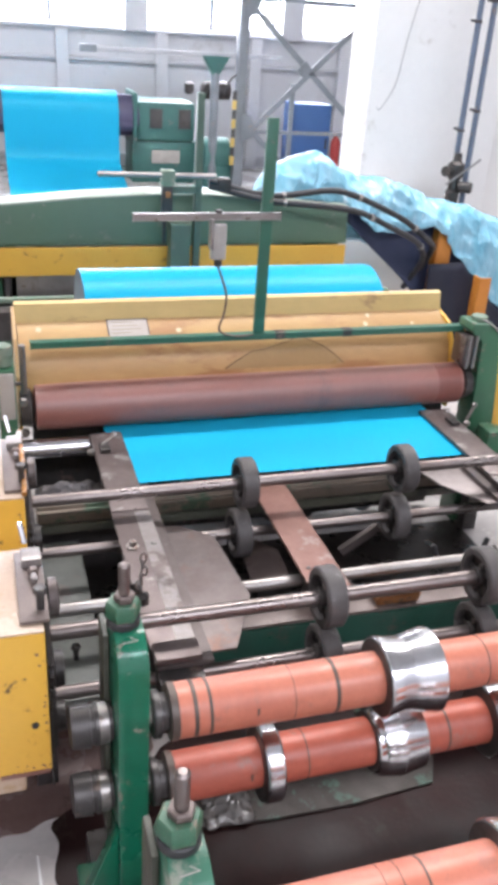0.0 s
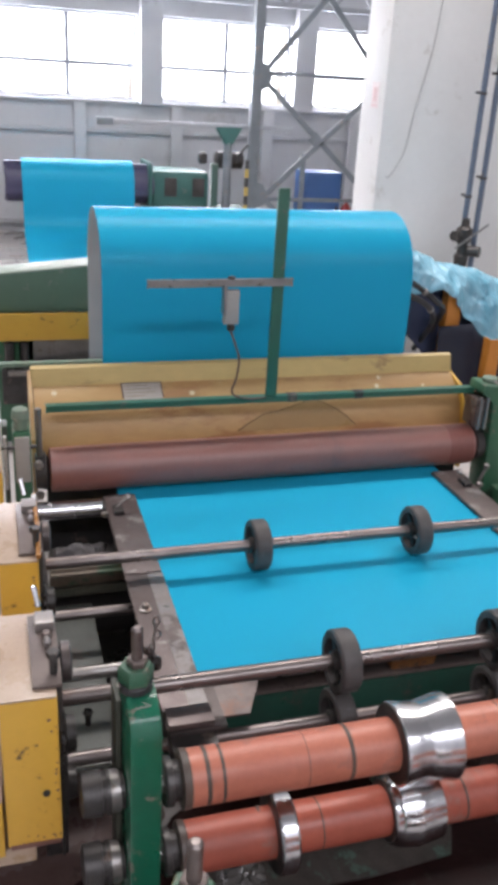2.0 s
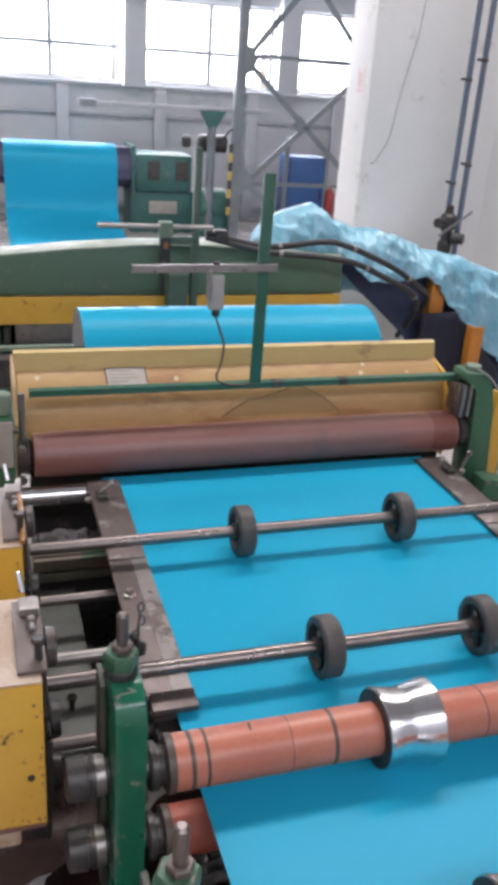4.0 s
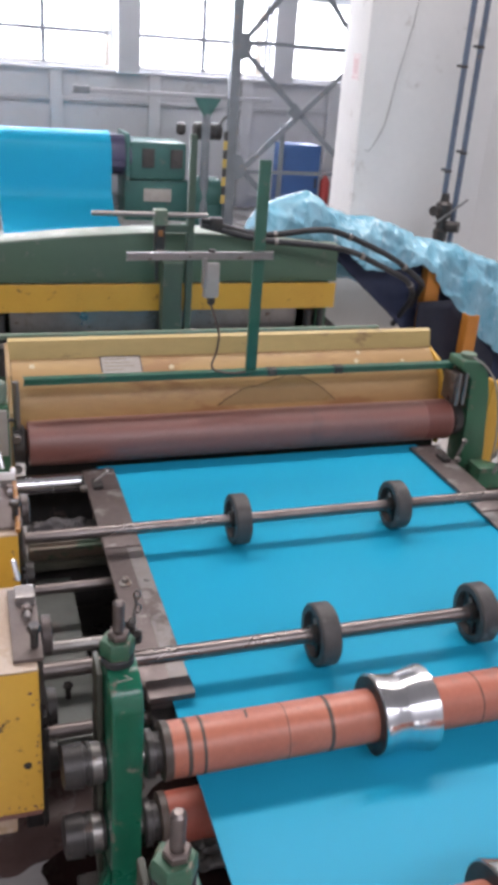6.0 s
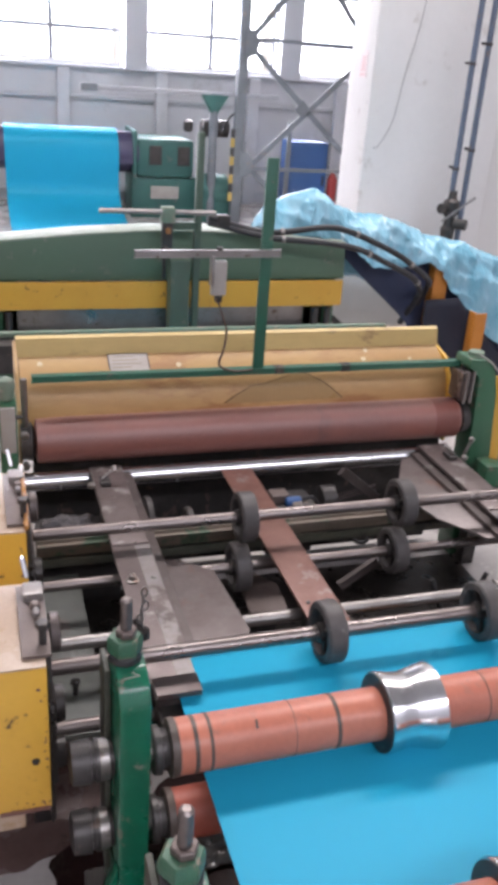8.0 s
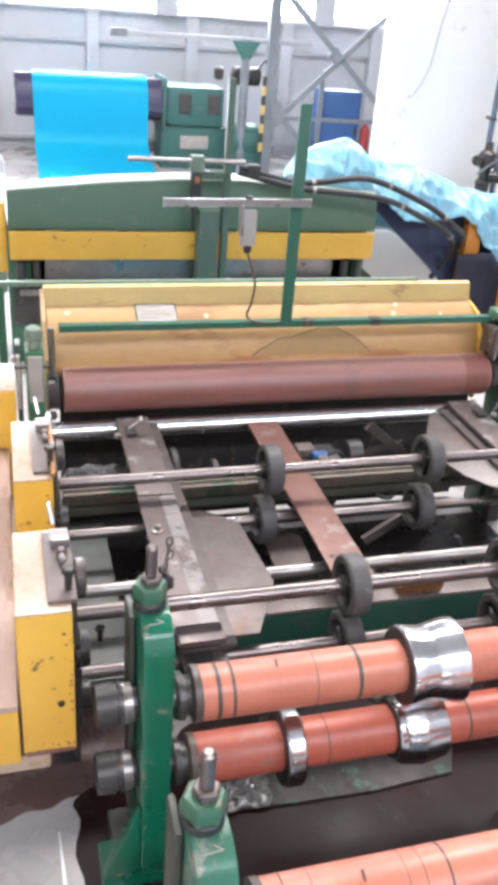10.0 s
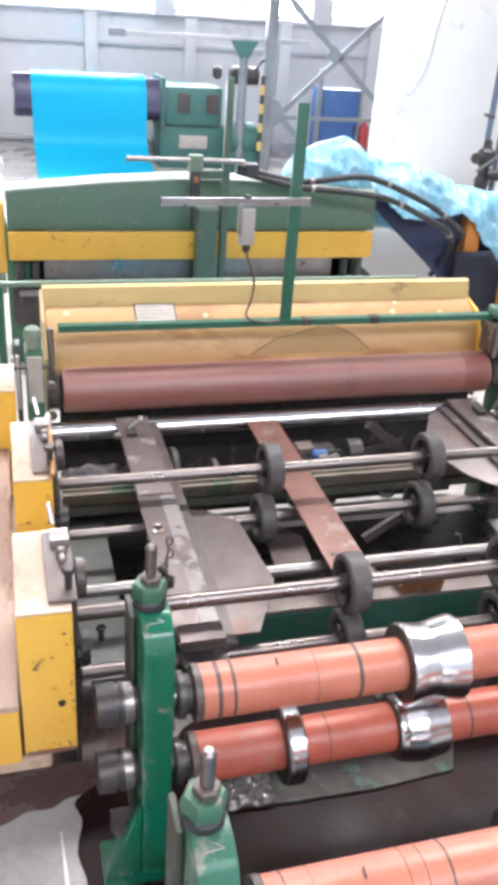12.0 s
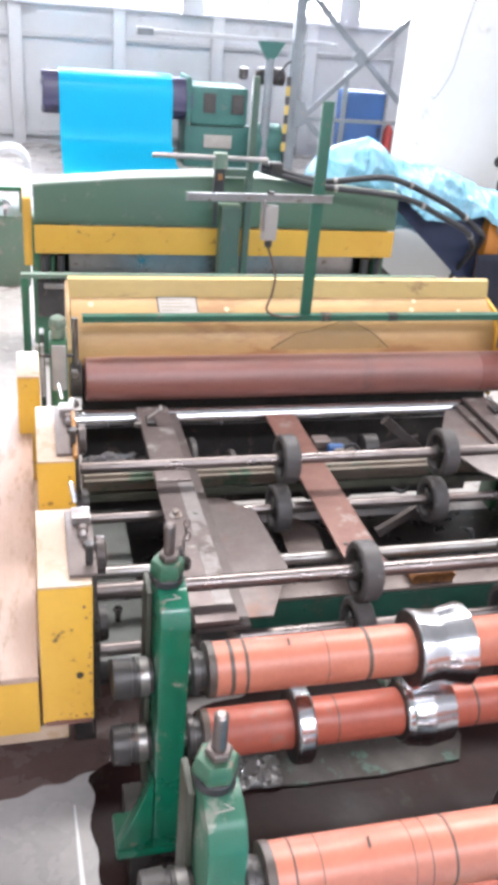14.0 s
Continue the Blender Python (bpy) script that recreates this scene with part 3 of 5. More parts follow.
def decoiler():
    d = thing("decoiler", "green decoiler with a dark drum carrying the blue coil", "decoiler", (1.5, 9.4, 0))
    y = 9.40
    part("drum", lathe([(0, 0.19), (0.01, 0.205), (1.5, 0.205), (1.51, 0.19)], (-0.19, y, 0.65), (1, 0, 0), 32), "purple", d)
    for a in (0, 1, 2, 3):
        th = a * math.pi / 2 + 0.4
        part("drum_segment", bar((-0.2, y + 0.19 * math.cos(th), 0.65 + 0.19 * math.sin(th)), (1.25, y + 0.19 * math.cos(th), 0.65 + 0.19 * math.sin(th)), 0.05, 0.05), "purple", d)
    part("gearbox", box(1.29, 1.90, y - 0.2, y + 0.3, 0.42, 0.81, 0.05), "teal", d)
    part("gearbox_flange", box(1.25, 1.288, y - 0.23, y + 0.33, 0.38, 0.88, 0.006), "teal", d)
    part("pedestal", box(1.25, 1.95, y - 0.16, y + 0.3, 0.0, 0.418, 0.01), "teal", d)
    for x in (1.42, 1.72):
        part("cover_plate", box(x, x + 0.13, y - 0.215, y - 0.202, 0.55, 0.74, 0.004), "dark_steel", d)
    part("name_plate", box(1.45, 1.75, y - 0.172, y - 0.162, 0.20, 0.33, 0.002), "grey_plastic", d)
    part("motor", lathe([(0, 0.06), (0.02, 0.09), (0.3, 0.09), (0.32, 0.05)], (2.0, y, 0.92), (1, 0, 0), 20), "dark_steel", d)
    part("motor_cover", lathe([(0, 0.12), (0.03, 0.19), (0.3, 0.19), (0.36, 0.1)], (1.93, y - 0.25, 0.30), (1, 0.0, 0), 24, box(1.95, 2.25, y - 0.42, y - 0.05, 0.0, 0.3, 0.02)), "teal", d)
    part("cap", lathe([(0, 0.03), (0.02, 0.05), (0.1, 0.05), (0.12, 0.02)], (1.80, y - 0.3, 0.90), (0, 0, 1), 12), "dark_steel", d)
    s = thing("coil", "blue colour-coated steel coil with its strip hanging down", "coil", (0.5, 9.4, 0))
    r, x0, x1 = 0.232, -0.03, 1.10
    prof = [(y + r * math.sin(a), 0.65 + r * math.cos(a)) for a in np.linspace(1.0, -1.45, 22)] + [(y - r - 0.006 - 1.1 * (1 - z / 0.55) ** 5.5, z) for z in np.linspace(0.54, 0.02, 20)]
    back = [(p[0] + 0.006 * (1 if p[0] < y else -0.3), p[1] - 0.006) for p in prof[::-1]]
    part("hanging_strip", extrude(prof + back, "x", x0, x1, 0), "blue_sheet", s)
    part("wraps", lathe([(0, 0.21), (0.0, 0.226), (x1 - x0 - 0.02, 0.226), (x1 - x0 - 0.02, 0.21)], (x0 + 0.01, y, 0.65), (1, 0, 0), 40), "sheet_back", s)
    f = thing("funnel_stand", "green funnel-shaped guide plate on a grey pole", "stand", (2.04, 8.9, 0))
    part("pole", rod((2.04, 9.0, 0), (2.04, 9.0, 1.12), 0.045, 16), "truss", f)
    part("funnel_plate", extrude([(1.90, 1.27), (2.18, 1.27), (2.075, 1.10), (2.005, 1.10)], "y", 8.96, 9.04, 0.006), "teal", f)
    j = thing("jib_arm", "pale grey swing arm above the decoiler", "arm", (1.7, 9.0, 1.2))
    part("arm", box(0.86, 2.72, 8.98, 9.02, 1.255, 1.30, 0.004), "lattice", j)
    part("end_block", box(0.70, 0.86, 8.96, 9.04, 1.245, 1.315, 0.006), "truss", j)
    part("hanger", box(2.0, 2.08, 8.97, 9.03, 1.275, 1.28, 0.001), "truss", j)
    part("curved_cable", tube([(2.12, 8.95, 0.92), (2.16, 8.95, 1.02), (2.25, 8.95, 1.10), (2.27, 8.95, 0.9)], 0.012, 8), "black_rubber", j)


decoiler()
g = thing("side_console", "green machine console with a handwheel beside the beam", "console", (-0.75, 5.3, 0))
part("body", box(-1.0, -0.36, 5.1, 5.6, 0, 0.42, 0.01), "dusty_green", g)
part("top_plate", box(-1.03, -0.345, 5.06, 5.62, 0.572, 0.595, 0.006), "green", g)
for x in (-0.98, -0.41):
    part("riser", box(x, x + 0.04, 5.2, 5.5, 0.421, 0.571, 0.004), "dusty_green", g)
part("handwheel", lathe([(0, 0.012), (0.006, 0.026), (0.014, 0.03), (0.024, 0.022), (0.05, 0.012)], (-0.49, 5.13, 0.475), (0, -0.8, 0.6), 18), "chrome", g)
part("handwheel_stem", rod((-0.49, 5.135, 0.421), (-0.49, 5.135, 0.475), 0.012, 12), "steel", g)
w = thing("spare_reel", "pale grey steel reel ring lying by the far wall", "reel", (-0.5, 8.1, 0))
bm = bmesh.new()
ro, ri, n = 0.165, 0.115, 36
vs = [[bm.verts.new((-0.50 + r * math.cos(k * math.tau / n), yy, 0.165 + r * math.sin(k * math.tau / n))) for k in range(n)] for r, yy in ((ro, 8.0), (ri, 8.0), (ri, 8.25), (ro, 8.25))]
for q in range(4):
    for k in range(n):
        bm.faces.new((vs[q][k], vs[q][(k + 1) % n], vs[(q + 1) % 4][(k + 1) % n], vs[(q + 1) % 4][k]))
part("ring", bm, "wall_trim", w)


# ---- levelling press with the green beam ----
def press():
    p = thing("levelling_press", "green press beam over a yellow guard board", "press", (0.55, 4.1, 0))
    y = 4.0
    rise = [(-0.335, 0.824), (-0.196, 0.838), (0.10, 0.866), (0.44, 0.886), (0.72, 0.886), (0.97, 0.872), (1.44, 0.836)]
    part("beam", extrude([(-0.335, 0.655)] + rise + [(1.45, 0.655)], "y", y, y + 0.165, 0.003), "beam_green", p)
    part("top_flange", extrude(rise + [(a, b + 0.007) for a, b in rise[::-1]], "y", y - 0.004, y + 0.172, 0.001), "flange_dust", p, "dust-covered pale green top flange")
    part("yellow_guard", box(-0.336, 1.437, y - 0.03, y - 0.012, 0.524, 0.653, 0.003), "yellow", p)
    part("blade_holder", box(-0.25, 1.36, y + 0.02, y + 0.12, 0.40, 0.64, 0.004), "steel", p)
    part("lower_table", box(-0.33, 1.43, y - 0.05, y + 0.35, 0.22, 0.385, 0.006), "dark_steel", p)
    part("edge_bar", box(-0.30, 1.40, y - 0.09, y - 0.052, 0.372, 0.392, 0.003), "steel", p)
    for x in (-0.29, 1.30):
        part("tie_bolt", rod((x, y - 0.02, 0.30), (x, y - 0.02, 0.515), 0.022, 14), "dark_steel", p)
        part("tie_bolt", rod((x + 0.07, y - 0.02, 0.30), (x + 0.07, y - 0.02, 0.515), 0.018, 14), "dark_steel", p)
        part("side_frame", box(x - 0.06, x + 0.12, y + 0.02, y + 0.30, 0, 0.65, 0.01), "green", p)
    part("end_plate", box(-0.385, -0.345, y + 0.02, y + 0.30, 0.45, 0.765, 0.006), "yellow", p)
    part("brace", bar((1.34, y + 0.05, 0.50), (1.56, y + 0.05, 0.33), 0.03, 0.035), "dark_steel", p)
    s = thing("sensor_post", "green bracket post carrying a steel sensor rod", "sensor post", (0.62, 3.92, 0))
    part("post", box(0.514, 0.606, 3.86, 3.945, 0.0, 0.778, 0.004), "post_green", s)
    part("post_cap", box(0.510, 0.610, 3.856, 3.949, 0.779, 0.786, 0.002), "dusty_green", s)
    part("mast", box(0.628, 0.660, 3.89, 3.925, 0.0, 1.345, 0.003), "post_green", s)
    part("rod", rod((0.185, 3.88, 1.000), (0.72, 3.88, 0.996), 0.012, 14), "steel", s)
    part("clamp_block", box(0.470, 0.530, 3.868, 3.925, 0.950, 1.018, 0.004), "dusty_green", s)
    part("sensor_head", box(0.474, 0.522, 3.88, 3.92, 0.83, 0.948, 0.004), "dark_steel", s)
    part("sensor_face", box(0.488, 0.510, 3.872, 3.879, 0.900, 0.928, 0.002), "ochre", s)
    part("arm", box(0.523, 0.64, 3.89, 3.925, 0.915, 0.950, 0.003), "post_green", s)
    part("valve_block", box(0.74, 0.80, 3.90, 3.96, 0.93, 0.98, 0.004), "dark_steel", s)
    part("strap", box(0.48, 0.495, 3.89, 3.90, 0.69, 0.80, 0.001), "dark_steel", s)


press()
for k, (dz, dx) in enumerate(((0.0, 0.0), (0.045, 0.06))):
    h = thing("hydraulic_hose", "black rubber hydraulic hose with steel ferrules", "hose", (1.4, 3.95, 0.85), "hoses over the beam")
    pts = [(0.70, 3.93, 0.968), (0.99, 3.92, 0.905), (1.28, 3.90, 0.934), (1.40, 3.89, 0.918), (1.53, 3.88, 0.871), (1.69, 3.87, 0.80), (1.81, 3.86, 0.72), (1.91, 3.94, 0.655), (1.97, 4.06, 0.58), (1.985, 4.22, 0.40)] if k else [(0.70, 3.93, 0.945), (0.99, 3.90, 0.885), (1.28, 3.86, 0.866), (1.44, 3.84, 0.842), (1.60, 3.83, 0.775), (1.74, 3.82, 0.71), (1.83, 3.89, 0.635), (1.90, 4.02, 0.54), (1.925, 4.22, 0.35)]
    part("hose", tube(pts, 0.015, 12), "black_rubber", h)
    sp = smooth_path(pts)
    for q in (10, 27, 44):
        d = (sp[q + 1] - sp[q]).normalized()
        part("ferrule", rod(sp[q] - d * 0.009, sp[q] + d * 0.009, 0.018, 12), "steel", h)


# ---- tarpaulin heap ----
def lerp_table(tab, x):
    return float(np.interp(x, [a for a, _ in tab], [b for _, b in tab]))


def draped(name, mat, label, top, low, y_front, y_back, amp, seed, us=90, vs=26):
    bm = bmesh.new()
    x0, x1 = top[0][0], top[-1][0]
    grid = []
    for i in range(us + 1):
        x = x0 + (x1 - x0) * i / us
        zt, zl = lerp_table(top, x), lerp_table(low, x)
        row = []
        for j in range(vs + 1):
            v = j / vs
            if v < 0.6:
                s = v / 0.6
                yy = y_front + 0.10 * (1 - math.cos(s * math.pi / 2)) + 0.05 * s
                zz = zl + (zt - zl) * math.sin(s * math.pi / 2)
            else:
                s = (v - 0.6) / 0.4
                yy = y_front + 0.15 + (y_back - y_front - 0.15) * s
                zz = zt - 0.5 * (zt - 0.05) * s * s
            k = Vector((x * 7 + seed, yy * 7, zz * 7))
            f = 1.1 * noise.fractal(k * 0.45, 1.0, 2.0, 2) + 0.75 * (0.5 - abs(noise.noise(Vector((x * 5 + zz * 7 + seed, yy * 2, zz * 3 - x * 2))))) + 0.28 * noise.noise(k * 1.7) + 0.55 * (0.35 - abs(noise.noise(Vector((x * 9 + zz * 12, yy * 3, zz * 5 - x * 3))))) + 0.50 * (0.5 - abs(noise.noise(Vector((x * 17 - zz * 6, yy * 4, zz * 8 + x * 6))))) + 0.36 * (0.4 - abs(noise.noise(Vector((x * 34 + zz * 15, yy * 6, zz * 9 - x * 9)))))
            row.append(bm.verts.new((x + amp * 0.4 * f, yy - amp * f * 1.2, zz + amp * f * 0.9)))
        grid.append(row)
    for i in range(us):
        for j in range(vs):
            bm.faces.new((grid[i][j], grid[i + 1][j], grid[i + 1][j + 1], grid[i][j + 1]))
    ob = solo(name, bm, mat, label, "cover", (x0, y_front, 0))
    sol = ob.modifiers.new("thickness", "SOLIDIFY")
    sol.thickness = 0.004
    return ob


draped("tarpaulin", "tarp", "crumpled light-blue plastic tarpaulin draped over a heap", [(1.06, 0.86), (1.10, 0.98), (1.30, 1.050), (1.53, 0.955), (1.70, 0.91), (1.88, 0.868), (1.99, 0.825), (2.24, 0.79), (2.56, 0.69), (3.2, 0.50)],
       [(1.06, 0.82), (1.15, 0.86), (1.40, 0.80), (1.50, 0.765), (1.63, 0.675), (1.72, 0.66), (1.83, 0.685), (1.94, 0.70), (2.03, 0.655), (2.21, 0.49), (2.40, 0.29), (2.60, 0.14), (3.2, 0.02)], 4.08, 4.75, 0.030, 3.0, 320, 90)


def hanging_cloth(label, top, low, y, mat, fold):
    """Cloth hanging in slight vertical folds from its upper edge."""
    bm = bmesh.new()
    x0, x1 = top[0][0], top[-1][0]
    grid = []
    for i in range(61):
        x = x0 + (x1 - x0) * i / 60
        zt, zl = lerp_table(top, x), lerp_table(low, x)
        grid.append([bm.verts.new((x, y + fold * math.sin(x * 31 + 2.2 * j / 10) * (1 - 0.4 * j / 10) + 0.02 * j / 10, zl + (zt - zl) * j / 10)) for j in range(11)])
    for i in range(60):
        for j in range(10):
            bm.faces.new((grid[i][j], grid[i + 1][j], grid[i + 1][j + 1], grid[i][j + 1]))
    ob = solo("cover_cloth", bm, mat, label, "cover", (x0, y, 0), "cloths under the tarpaulin")
    ob.modifiers.new("thickness", "SOLIDIFY").thickness = 0.004


hanging_cloth("dark navy cloth hanging straight under the tarpaulin", [(1.50, 0.80), (1.66, 0.75), (1.92, 0.74), (2.05, 0.70), (2.25, 0.52), (2.45, 0.30), (3.2, 0.12)],
              [(1.50, 0.735), (1.67, 0.585), (1.86, 0.425), (1.925, 0.36), (1.98, 0.18), (2.02, 0.01), (3.2, 0.01)], 4.14, "navy_cloth", 0.006)
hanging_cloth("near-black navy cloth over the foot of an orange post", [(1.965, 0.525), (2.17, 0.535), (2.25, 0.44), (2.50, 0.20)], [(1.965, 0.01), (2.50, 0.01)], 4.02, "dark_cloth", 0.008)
for x0, x1, z0, z1, yy in ((2.025, 2.11, 0.0, 0.70, 4.10), (2.235, 2.305, 0.0, 0.47, 3.96)):
    o = thing("orange_post", "orange painted steel post under the tarpaulin", "post", ((x0 + x1) / 2, yy, 0), "posts under the tarpaulin")
    part("web", box(x0, x1, yy - 0.012, yy, z0, z1, 0.003), "orange_paint", o)
    part("flange", box(x0, x0 + 0.012, yy + 0.001, yy + 0.06, z0, z1, 0.003), "orange_paint", o)


# ---- feed table and pinch rollers ----
PASS = 0.48


def pinch_unit():
    u = thing("pinch_roller_unit", "pinch roller unit with a brown-red rubber roller in green stands", "roller unit", (0.5, 2.45, 0))
    roller = part("red_roller", lathe([(0, 0.05), (0.004, 0.068), (0.10, 0.0705), (1.44, 0.0705), (1.445, 0.05)], (-0.205, 2.45, 0.552), (1, 0, 0), 64), "red_roller", u, "brown-red rubber-covered roller", (0.5, 2.45, 0.552))
    part("roller_band", lathe([(0, 0.0706), (0.0005, 0.0711), (0.088, 0.0711), (0.0885, 0.0706)], (1.140, 2.45, 0.552), (1, 0, 0), 64), "roller_band", u, "darker worn band")
    part("roller_end", lathe([(0, 0.055), (0.03, 0.06), (0.04, 0.04)], (-0.245, 2.45, 0.552), (1, 0, 0), 24), "dark_steel", u)
    part("roller_end", lathe([(0, 0.04), (0.01, 0.06), (0.04, 0.055)], (1.242, 2.45, 0.552), (1, 0, 0), 24), "dark_steel", u)
    part("chrome_roller", lathe([(0, 0.026), (0.003, 0.030), (1.38, 0.030), (1.383, 0.026)], (-0.25, 2.375, 0.448), (1, 0, 0), 40), "chrome", u, "polished steel lower roller")
    # dark bar standing in for the shadow beneath the red roller
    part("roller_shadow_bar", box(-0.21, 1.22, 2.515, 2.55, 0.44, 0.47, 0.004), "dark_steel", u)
    # added dark plate that keeps the gap black and hides the loop's legs
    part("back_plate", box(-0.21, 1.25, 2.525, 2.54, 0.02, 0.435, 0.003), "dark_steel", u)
    # left stand
    part("left_stand", box(-0.309, -0.256, 2.40, 2.50, 0.0, 0.70, 0.008), "green", u)
    part("left_stand_cap", lathe([(0, 0.019), (0.004, 0.022), (0.03, 0.022), (0.034, 0.026), (0.05, 0.026), (0.062, 0.022), (0.068, 0.012)], (-0.283, 2.43, 0.702), (0, 0, 1), 20), "dusty_green", u)
    part("left_slide", box(-0.304, -0.261, 2.385, 2.399, 0.545, 0.69, 0.003), "grey_plastic", u, "pale worn slide plate")
    part("slide_lower", box(-0.304, -0.261, 2.389, 2.399, 0.30, 0.543, 0.003), "green", u)
    for x in (-0.345, -0.33):
        part("slide_slat", box(x - 0.006, x + 0.004, 2.395, 2.415, 0.52, 0.69, 0.002), "grey_plastic", u)
    part("left_screw", rod((-0.232, 2.44, 0.57), (-0.232, 2.44, 0.76), 0.010, 12), "steel", u)
    for z in (0.50, 0.60):
        part("screw_nut", hexnut(-0.238, 2.395, z, 0.014, 0.02, (0, -1, 0)), "steel", u)
    part("left_outer_plate", box(-0.338, -0.322, 2.46, 2.52, 0.3, 0.70, 0.003), "grimy", u)
    part("left_cross_rod", rod((-0.35, 2.40, 0.655), (-0.24, 2.40, 0.655), 0.006, 10), "dark_steel", u)
    # right stand
    poly = [(1.30, 0.0), (1.41, 0.0), (1.39, 0.43), (1.368, 0.65), (1.352, 0.725), (1.325, 0.775), (1.245, 0.782), (1.24, 0.755), (1.285, 0.715), (1.29, 0.62), (1.30, 0.40)]
    part("right_stand", extrude(poly, "y", 2.40, 2.50, 0.006), "green", u)
    part("right_stand_cap", rod((1.29, 2.45, 0.778), (1.29, 2.45, 0.795), 0.028, 16), "dusty_green", u)
    part("bearing_block", box(1.228, 1.280, 2.41, 2.49, 0.625, 0.730, 0.006), "guide_steel", u)
    for x in (1.241, 1.266):
        part("block_bolt", rod((x, 2.405, 0.62), (x, 2.405, 0.74), 0.007, 10), "steel", u)
    part("yellow_side_guard", extrude([(1.40, 0.28), (1.46, 0.28), (1.52, 0.52), (1.48, 0.66), (1.42, 0.68)], "y", 2.46, 2.52, 0.004), "yellow", u)
    part("side_cable", tube([(1.27, 2.392, 0.80), (1.33, 2.39, 0.76), (1.385, 2.388, 0.68), (1.42, 2.385, 0.5), (1.41, 2.385, 0.3)], 0.0035, 8), "grey_plastic", u)
    for (x, y, z) in ((1.215, 2.30, 0.475), (1.30, 2.20, 0.45), (1.32, 2.24, 0.49)):
        part("wing_screw", rod((x, y, z), (x + 0.02, y, z + 0.05), 0.006, 8, lathe([(0, 0.004), (0.006, 0.01), (0.014, 0.01), (0.02, 0.004)], (x + 0.02, y, z + 0.045), (0, 0, 1), 10)), "steel", u)
    part("side_bracket", extrude([(1.29, 0.28), (1.46, 0.28), (1.46, 0.40), (1.33, 0.44), (1.29, 0.44)], "y", 2.26, 2.34, 0.004), "green", u)
    # yellow guard behind the roller
    prof = [(2.715, 0.798), (2.70, 0.798), (2.685, 0.745), (2.605, 0.702), (2.572, 0.655), (2.558, 0.60), (2.55, 0.50), (2.56, 0.50), (2.568, 0.598), (2.581, 0.650), (2.611, 0.694), (2.695, 0.737)]
    guard = part("guard", extrude(prof, "x", -0.235, 1.262, 0), "old_yellow", u, "old yellow sheet-metal guard with oil stain")
    part("guard_lip", extrude([(2.695, 0.800), (2.712, 0.806), (2.72, 0.80), (2.705, 0.79), (2.690, 0.743), (2.682, 0.743)], "x", -0.24, 1.268, 0), "lip_yellow", u)
    part("guard_end", extrude([(2.715, 0.75), (2.60, 0.72), (2.53, 0.62), (2.53, 0.42), (2.62, 0.42), (2.72, 0.6)], "x", 1.263, 1.275, 0.002), "yellow", u)
    part("guard_end", extrude([(2.715, 0.79), (2.60, 0.72), (2.53, 0.62), (2.53, 0.42), (2.62, 0.42), (2.72, 0.6)], "x", -0.25, -0.238, 0.002), "old_yellow", u)
    # stain and label lie on the sloping guard
    def on_guard(s, out=0.002):
        turn = [(-1.0, 2.685, 0.745), (0.0, 2.605, 0.702), (0.5, 2.572, 0.655), (1.0, 2.558, 0.60)]
        yy = float(np.interp(s, [a[0] for a in turn], [a[1] for a in turn]))
        zz = float(np.interp(s, [a[0] for a in turn], [a[2] for a in turn]))
        return yy - out, zz + out * 0.6
    for grow, out, mat, name in ((0.035, 0.0012, "stain_rim", "stain_rim"), (0.0, 0.002, "stain", "oil_stain")):
        bm = bmesh.new()
        cols = []
        for i in range(61):
            q = i / 60
            x = 0.43 - grow * 0.12 + (0.42 + grow * 0.24) * q
            hgt = max(0.02, 0.86 * lerp_table([(0, 0), (0.06, 0.18), (0.2, 0.52), (0.42, 0.70), (0.63, 1.0), (0.72, 0.9), (0.85, 0.55), (1, 0)], q) * (1.0 + 0.15 * noise.noise(Vector((x * 14, 2, 1))) + 0.05 * noise.noise(Vector((x * 45, 5, 1)))) + grow)
            cols.append([bm.verts.new((x, *on_guard(1.0 - hgt * k / 8, out))) for k in range(9)])
        for c0, c1 in zip(cols, cols[1:]):
            for k in range(8):
                bm.faces.new((c0[k], c1[k], c1[k + 1], c0[k + 1]))
        part(name, bm, mat, u, "brown oil stain" if mat == "stain" else "dark rim of the oil stain")
    rim = bmesh.new()
    ya, za = on_guard(0.06, 0.0022)
    yb, zb = on_guard(-0.99, 0.0022)
    rim.faces.new([rim.verts.new(p) for p in ((0.0465, ya, za), (0.1835, ya, za), (0.1835, yb, zb), (0.0465, yb, zb))])
    part("label_rim", rim, "band", u, "dark rim round the label plate")
    lab = bmesh.new()
    ya, za = on_guard(-0.02, 0.003)
    yb, zb = on_guard(-0.92, 0.003)
    vs = [lab.verts.new(p) for p in ((0.052, ya, za), (0.178, ya, za), (0.178, yb, zb), (0.052, yb, zb))]
    f = lab.faces.new(vs)
    ext = bmesh.ops.extrude_face_region(lab, geom=[f])
    bmesh.ops.translate(lab, vec=(0, -0.001, 0.0015), verts=[e for e in ext["geom"] if isinstance(e, bmesh.types.BMVert)])
    plate = part("label_plate", lab, "pale_label", u, "faded label plate")
    for k in range(4):
        s = -0.28 - 0.17 * k
        y0, z0 = on_guard(s, 0.006)
        y1, z1 = on_guard(s - 0.05, 0.006)
        bm = bmesh.new()
        bm.faces.new([bm.verts.new(p) for p in ((0.06, y0, z0), (0.12 + 0.012 * ((k * 7) % 4), y0, z0), (0.12 + 0.012 * ((k * 7) % 4), y1, z1), (0.06, y1, z1))])
        part("print_bar", bm, "ink", u)
